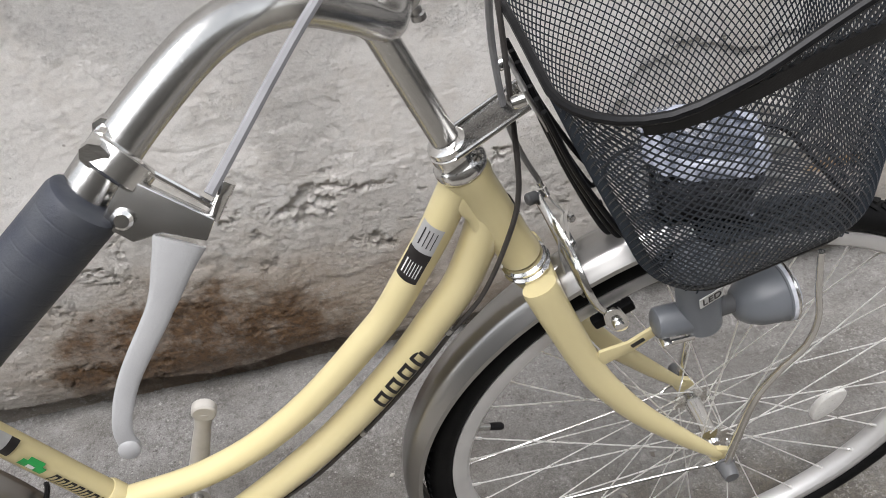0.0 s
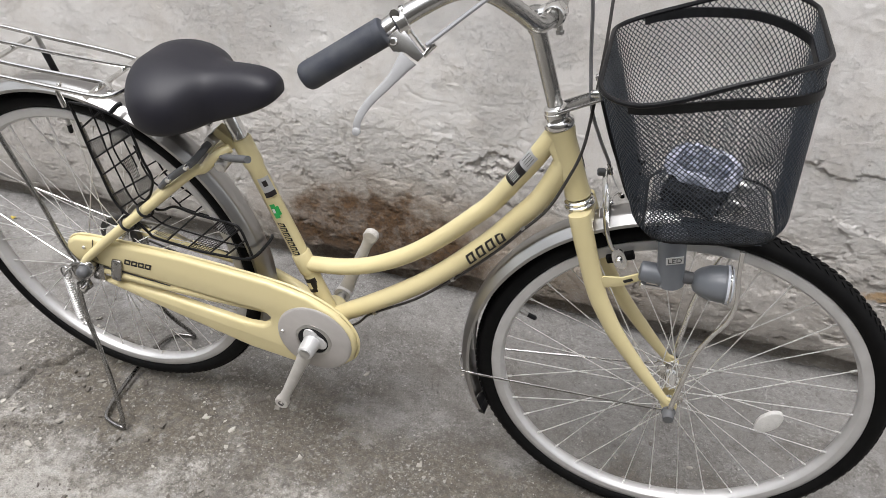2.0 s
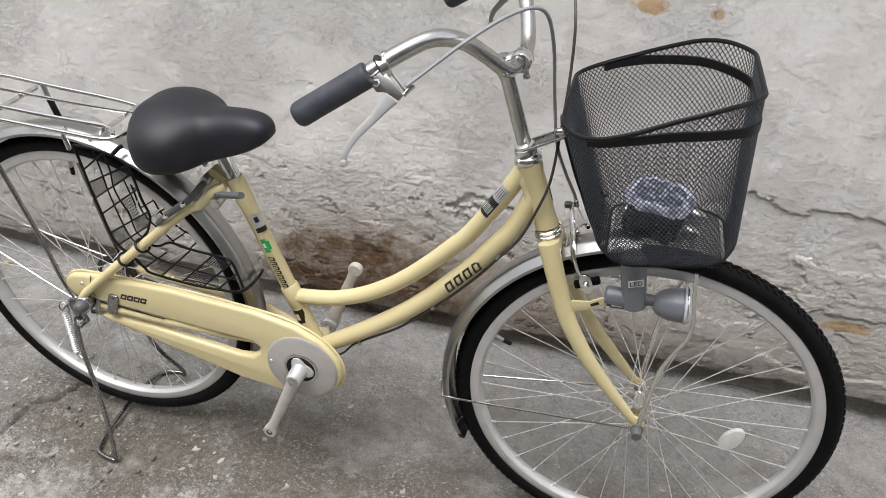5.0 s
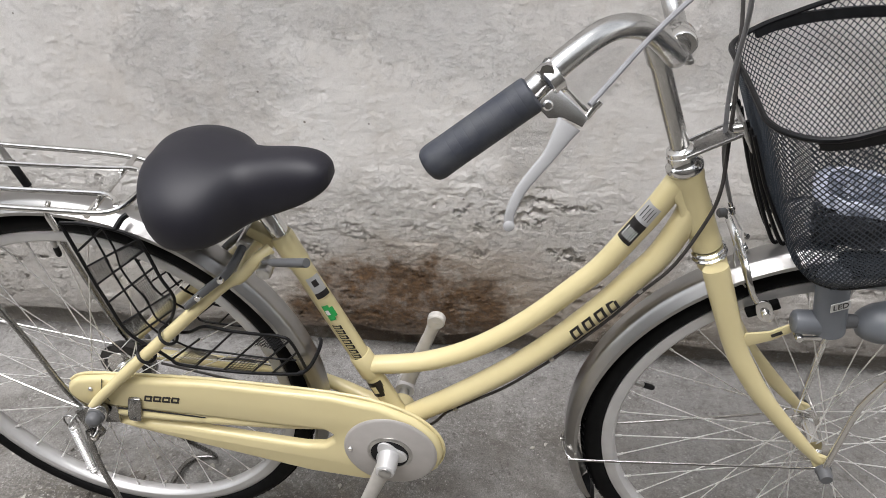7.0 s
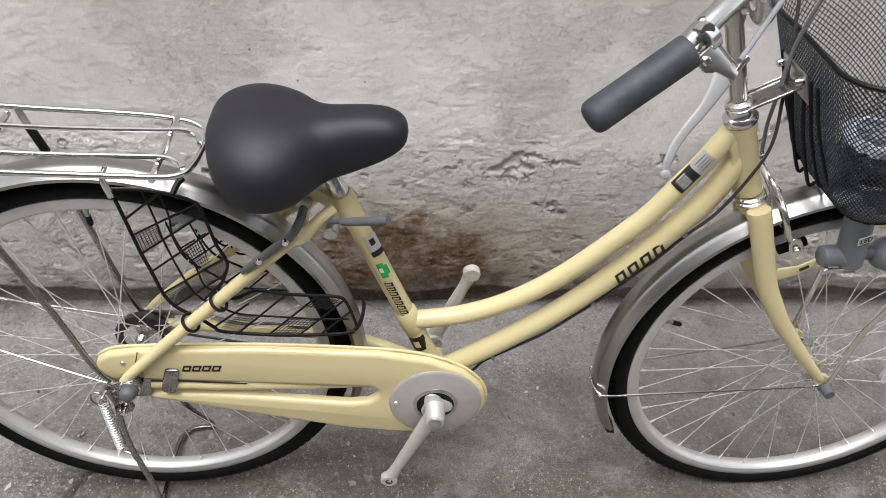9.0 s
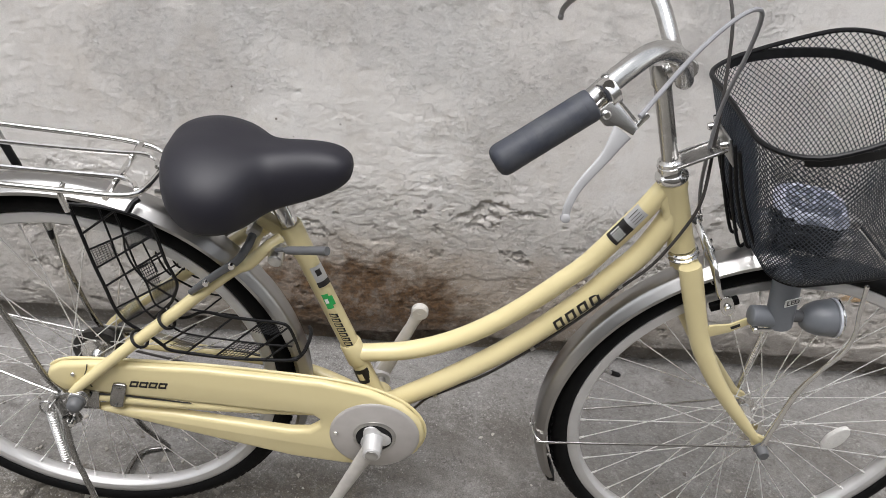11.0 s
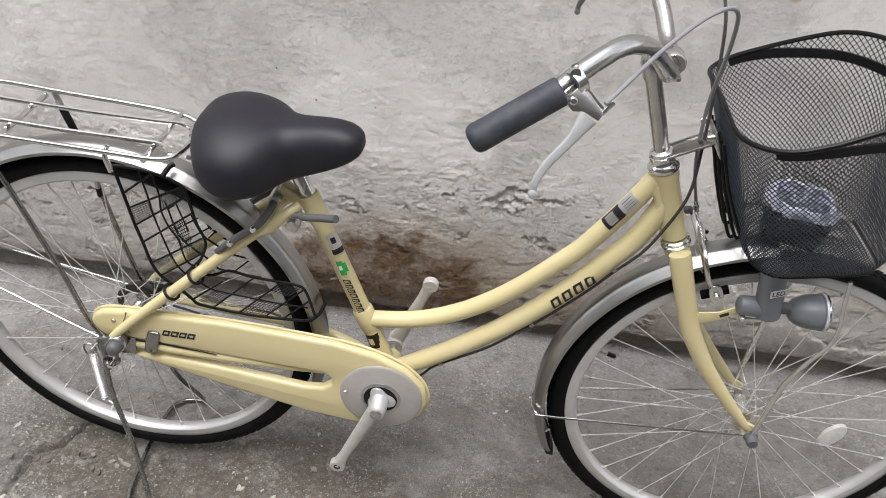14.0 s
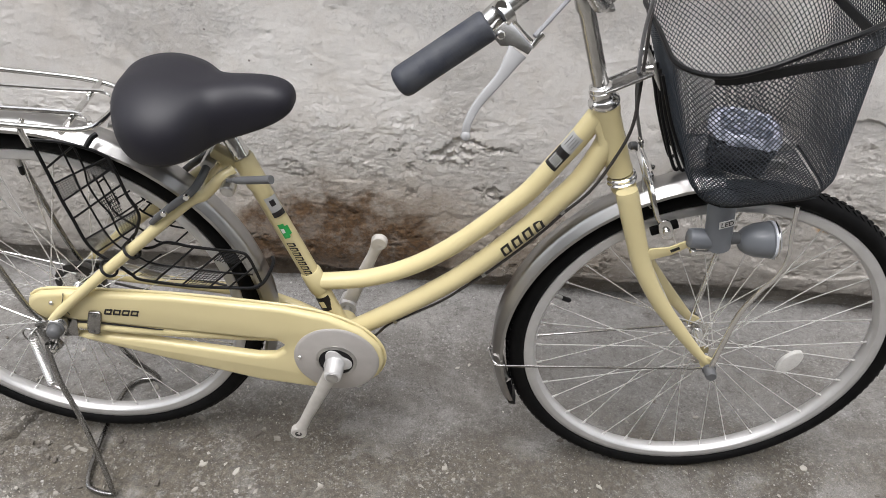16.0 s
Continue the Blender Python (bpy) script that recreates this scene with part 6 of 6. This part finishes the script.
# front lamp
def lamp():
    y = -0.046
    bd = part("headlamp", steered(turned([(0, 0.016), (0.003, 0.0195), (0.088, 0.0195), (0.091, 0.018)], (-0.044, y, 0.577), (-0.057, y, 0.668), 32)), GREY, bike, "grey plastic headlamp under the basket")
    part("lamp_socket", steered(turned([(0, 0.0110), (0.002, 0.0140), (0.006, 0.0152), (0.045, 0.0158)], (-0.090, y, 0.592), (-0.04, y, 0.590), 24)), GREY, bd)
    part("lamp_neck", steered(turned([(0, 0.010), (0.02, 0.008)], (-0.030, y, 0.594), (0.0, y, 0.594), 14)), DARKGREY, bd)
    part("lamp_head", steered(turned([(0, 0.008), (0.003, 0.0145), (0.010, 0.0200), (0.022, 0.0248), (0.036, 0.0268), (0.044, 0.0270), (0.0445, 0.0280), (0.047, 0.0280)], (-0.016, y, 0.590), (0.04, y, 0.594), 36)), GREY, bd, "grey cone-shaped lamp head")
    part("lamp_lens", steered(turned([(0, 0.0272), (0.002, 0.0285), (0.007, 0.0285), (0.010, 0.0250), (0.012, 0.014)], (0.029, y, 0.5932), (0.06, y, 0.5954), 36)), LENS, bd, "clear ribbed lens ring")
    part("lens_ring", steered(turned([(0, 0.0288), (0.0008, 0.0296), (0.002, 0.0296), (0.0028, 0.0288)], (0.0335, y, 0.5935), (0.06, y, 0.5954), 36)), CHROME, bd, "thin bright ring")
    part("lamp_reflector", steered(turned([(0, 0.0270), (0.001, 0.0270)], (0.0282, y, 0.5931), (0.06, y, 0.5954), 30)), CHROME, bd, "bright reflector")
    part("lamp_label", steered(block((-0.0475, y - 0.0190, 0.633), (0.024, 0.0012, 0.012), 0, pose(0, 0, 0, 0, -9, 14))), WHITE, bd, "white label")
    cu = bpy.data.curves.new("letters", "FONT")
    cu.body, cu.size, cu.extrude, cu.align_x, cu.align_y = "LED", 0.0115, 0.0002, "CENTER", "CENTER"
    tmp = bpy.data.objects.new("letters", cu)
    me = bpy.data.meshes.new_from_object(tmp)
    bpy.data.objects.remove(tmp)
    part("letters", me, PRINT, bd, "black printed letters", STEER @ Matrix.Translation((-0.0475, y - 0.0190, 0.633)) @ pose(0, 0, 0, 0, -9, 14) @ Matrix.Translation((0, -0.0010, 0)) @ pose(0, 0, 0, 90, 0, 0), smooth=False)
    # cream bracket on the fork blade, its slots painted as dark strips of shade
    out = [(-0.146, 0.546), (-0.140, 0.566), (-0.112, 0.570), (-0.088, 0.584), (-0.072, 0.587), (-0.072, 0.574), (-0.086, 0.571), (-0.108, 0.556), (-0.134, 0.546)]
    bk = part("lamp_bracket", steered(plate(out, -0.044, -0.041, 0.0006)), CREAM, bd, "cream-yellow slotted lamp bracket")
    part("slot_shade", steered(block((-0.103, -0.0442, 0.5675), (0.014, 0.0008, 0.0050), 0, pose(0, 0, 0, 0, -30, 0))), GREASE_GAPS, bd)
    part("slot_shade", steered(block((-0.081, -0.0442, 0.579), (0.006, 0.0008, 0.0040), 0, pose(0, 0, 0, 0, -12, 0))), GREASE_GAPS, bd)
    part("bracket_bolt", steered(turned([(0, 0.004), (0.002, 0.005), (0.014, 0.005)], (-0.082, y - 0.018, 0.577), (-0.082, y, 0.577), 10)), CHROME, bd)
    part("bracket_clamp", steered(block((-0.070, y - 0.014, 0.577), (0.030, 0.003, 0.006), 0.001)), CHROME, bd)


lamp()


# front brake
def front_brake():
    cb = part("brake_caliper", tube([(-0.168, 0.062, 0.684), (-0.1662, 0.0552, 0.6826), (-0.161, 0.030, 0.676), (-0.1545, 0.0067, 0.6636), (-0.150, -0.018, 0.655), (-0.145, -0.031, 0.640), (-0.137, -0.034, 0.620), (-0.128, -0.034, 0.606)], [0.0040, 0.0050, 0.0055, 0.0070, 0.0060, 0.0052, 0.0048, 0.0050], segs=10, flat=0.55), CHROME, bike, "chrome side-pull front brake")
    part("brake_arm", tube([(-0.140, 0.060, 0.650), (-0.145, 0.046, 0.655), (-0.150, 0.020, 0.662), (-0.149, 0.0067, 0.6600), (-0.146, 0.022, 0.648), (-0.140, 0.035, 0.630), (-0.128, 0.036, 0.606)], [0.0045, 0.0048, 0.0055, 0.0065, 0.0055, 0.005, 0.005], segs=10, flat=0.55), CHROME, cb)
    part("cable_wire", tube([(-0.1572, 0.0579, 0.6814), (-0.148, 0.0590, 0.664), (-0.1376, 0.060, 0.6463)], 0.0011, segs=6), STEEL, cb, "bare brake cable wire")
    part("wire_anchor", turned([(0, 0.0030), (0.001, 0.0042), (0.012, 0.0042), (0.013, 0.0030)], (-0.1340, 0.052, 0.6480), (-0.1400, 0.066, 0.6450), 10), CHROME, cb)
    part("return_spring", tube([(-0.158, 0.012, 0.668), (-0.161, -0.006, 0.655), (-0.156, -0.022, 0.640), (-0.146, -0.028, 0.628)], 0.0012, segs=6), STEEL, cb, "wire return spring")
    for s in (-1, 1):
        part("brake_shoe", steered(moved(block((0, 0, 0), (0.042, 0.010, 0.012), 0.002), Matrix.Translation((-0.120, s * 0.0225, 0.592)) @ pose(0, 0, 0, 0, -24, 0))), RUBBER, cb, "black rubber brake shoe")
        part("shoe_bolt", steered(turned([(0, 0.004), (0.002, 0.0055), (0.014, 0.0055)], (-0.121, s * 0.044, 0.597), (-0.121, 0, 0.597), 10)), CHROME, cb)
        part("shoe_plate", steered(plate(smooth_outline([(-0.132, 0.612), (-0.120, 0.614), (-0.110, 0.596), (-0.112, 0.582), (-0.124, 0.584), (-0.132, 0.598)], 3), s * 0.036 - 0.0015, s * 0.036 + 0.0015, 0.0005)), CHROME, cb)
    part("centre_bolt", steered(turned([(0, 0.004), (0.003, 0.007), (0.006, 0.007), (0.007, 0.0045), (0.05, 0.0045)], (-0.128, 0.0, 0.652), (-0.18, 0, 0.640), 10)), STEEL, cb)
    part("cable_adjuster", turned([(0, 0.0032), (0.006, 0.0032), (0.0065, 0.0046), (0.011, 0.0046), (0.0115, 0.0034), (0.018, 0.0034)], (-0.1630, 0.0595, 0.6965), (-0.1565, 0.0579, 0.6800), 10), CHROME, cb)
    part("adjuster_knob", turned([(0, 0.0045), (0.002, 0.0062), (0.010, 0.0062), (0.012, 0.0045), (0.018, 0.0030)], (-0.1770, 0.0520, 0.6836), (-0.1600, 0.0570, 0.6826), 12), DARKGREY, cb, "dark grey release knob")


front_brake()


# what lies in the basket
def parcel():
    base = STEER @ Vector((-0.036, -0.001, 0.6930))
    pk = thing("pedal_parcel", base, "black pedals with amber reflectors in a clear plastic bag", "parcel")
    turn = Matrix.Translation(base) @ pose(0, 0, 0, 6, 4, -14) @ Matrix.Scale(0.88, 4)
    for k, (dx, dz, dr) in enumerate(((0.0, 0.017, 0), (0.002, 0.048, 6))):
        m = turn @ Matrix.Translation((dx, 0, dz)) @ pose(0, 0, 0, 0, 0, dr)
        bm = bmesh.new()
        for s in (-1, 1):
            box_into(bm, (0, s * 0.030, 0), (0.084, 0.024, 0.026))
            box_into(bm, (s * 0.044, 0, 0), (0.006, 0.070, 0.018))
        bmesh.ops.bevel(bm, geom=bm.edges[:], offset=0.002, segments=2, affect="EDGES", profile=0.5)
        pd = part("pedal", moved(bm, m), RUBBER, pk, "black rubber block pedal")
        for s in (-1, 1):
            part("reflector", moved(block((0, s * 0.0398, 0), (0.050, 0.003, 0.014), 0.001), m), AMBER, pd, "amber reflector")
        part("spindle", moved(turned([(0, 0.007), (0.11, 0.007), (0.112, 0.011), (0.118, 0.011), (0.135, 0.006)], (-0.055, 0, 0), (0.1, 0, 0), 12), m), STEEL, pd, "steel spindle")
    bm = bmesh.new()
    bmesh.ops.create_icosphere(bm, subdivisions=5, radius=1.0)
    for v in bm.verts:
        d = v.co.copy()
        n = noise.fractal(d * 2.6, 0.6, 2.0, 5)
        q = Vector([math.copysign(abs(c) ** 0.55, c) for c in d])
        r = 1 + 0.16 * n
        v.co = turn @ Vector((q.x * 0.058 * r, q.y * 0.050 * r, 0.036 + q.z * 0.037 * (1 + 0.15 * n)))
        v.co.z = max(v.co.z, base.z + 0.0005)
    part("bag", bm, FILM, pk, "crumpled clear plastic bag")
    # film drawn over the upper pedal: a pale doubled rim, sunk and darker within
    def film_sheet(r0, r1, rise, sink):
        bm = bmesh.new()
        rings = []
        for r in np.linspace(r0, r1, 9):
            ring = []
            for a in np.linspace(0, 2 * math.pi, 56, endpoint=False):
                c, d = math.cos(a), math.sin(a)
                u, v = 0.058 * r * math.copysign(abs(c) ** 0.62, c), 0.049 * r * math.copysign(abs(d) ** 0.62, d)
                h = rise + 0.0045 * noise.fractal(Vector((u * 70, v * 70, 0.3)), 0.7, 2.0, 5) - 0.012 * max(0.0, r - 0.84) / 0.16 - sink * max(0.0, 0.80 - r)
                ring.append(bm.verts.new(turn @ Vector((u, v, h))))
            rings.append(ring)
        for p, q in zip(rings, rings[1:]):
            for k in range(56):
                bm.faces.new((p[k], p[(k + 1) % 56], q[(k + 1) % 56], q[k]))
        if r0 < 0.05:
            bm.faces.new(rings[0])
        bmesh.ops.recalc_face_normals(bm, faces=bm.faces)
        bmesh.ops.solidify(bm, geom=bm.faces[:], thickness=0.0008)
        return bm

    part("bag_top", film_sheet(0.03, 0.80, 0.0715, 0.010), DEEPFILM, pk, "sunken clear film over the pedal, toned dark with painted glints")
    bm = film_sheet(0.72, 1.0, 0.0735, 0.02)
    part("bag_fold", bm, PALEFILM, pk, "folded clear film on top, sky sheen painted pale")


parcel()

leaf_bm = bmesh.new()
leaf_ring = [leaf_bm.verts.new((-1.79 + 0.009 * math.cos(t) * (1 + 0.2 * math.cos(3 * t)), 0.41 + 0.005 * math.sin(t), 0.004 + 0.003 * math.cos(2 * t))) for t in np.linspace(0, 2 * math.pi, 14, endpoint=False)]
leaf_top = leaf_bm.verts.new((-1.79, 0.41, 0.006))
for k in range(14):
    leaf_bm.faces.new((leaf_ring[k], leaf_ring[(k + 1) % 14], leaf_top))
tagged(part("leaf", leaf_bm, LEAF, label="small dry yellow leaf lying on the concrete"), category="leaf")
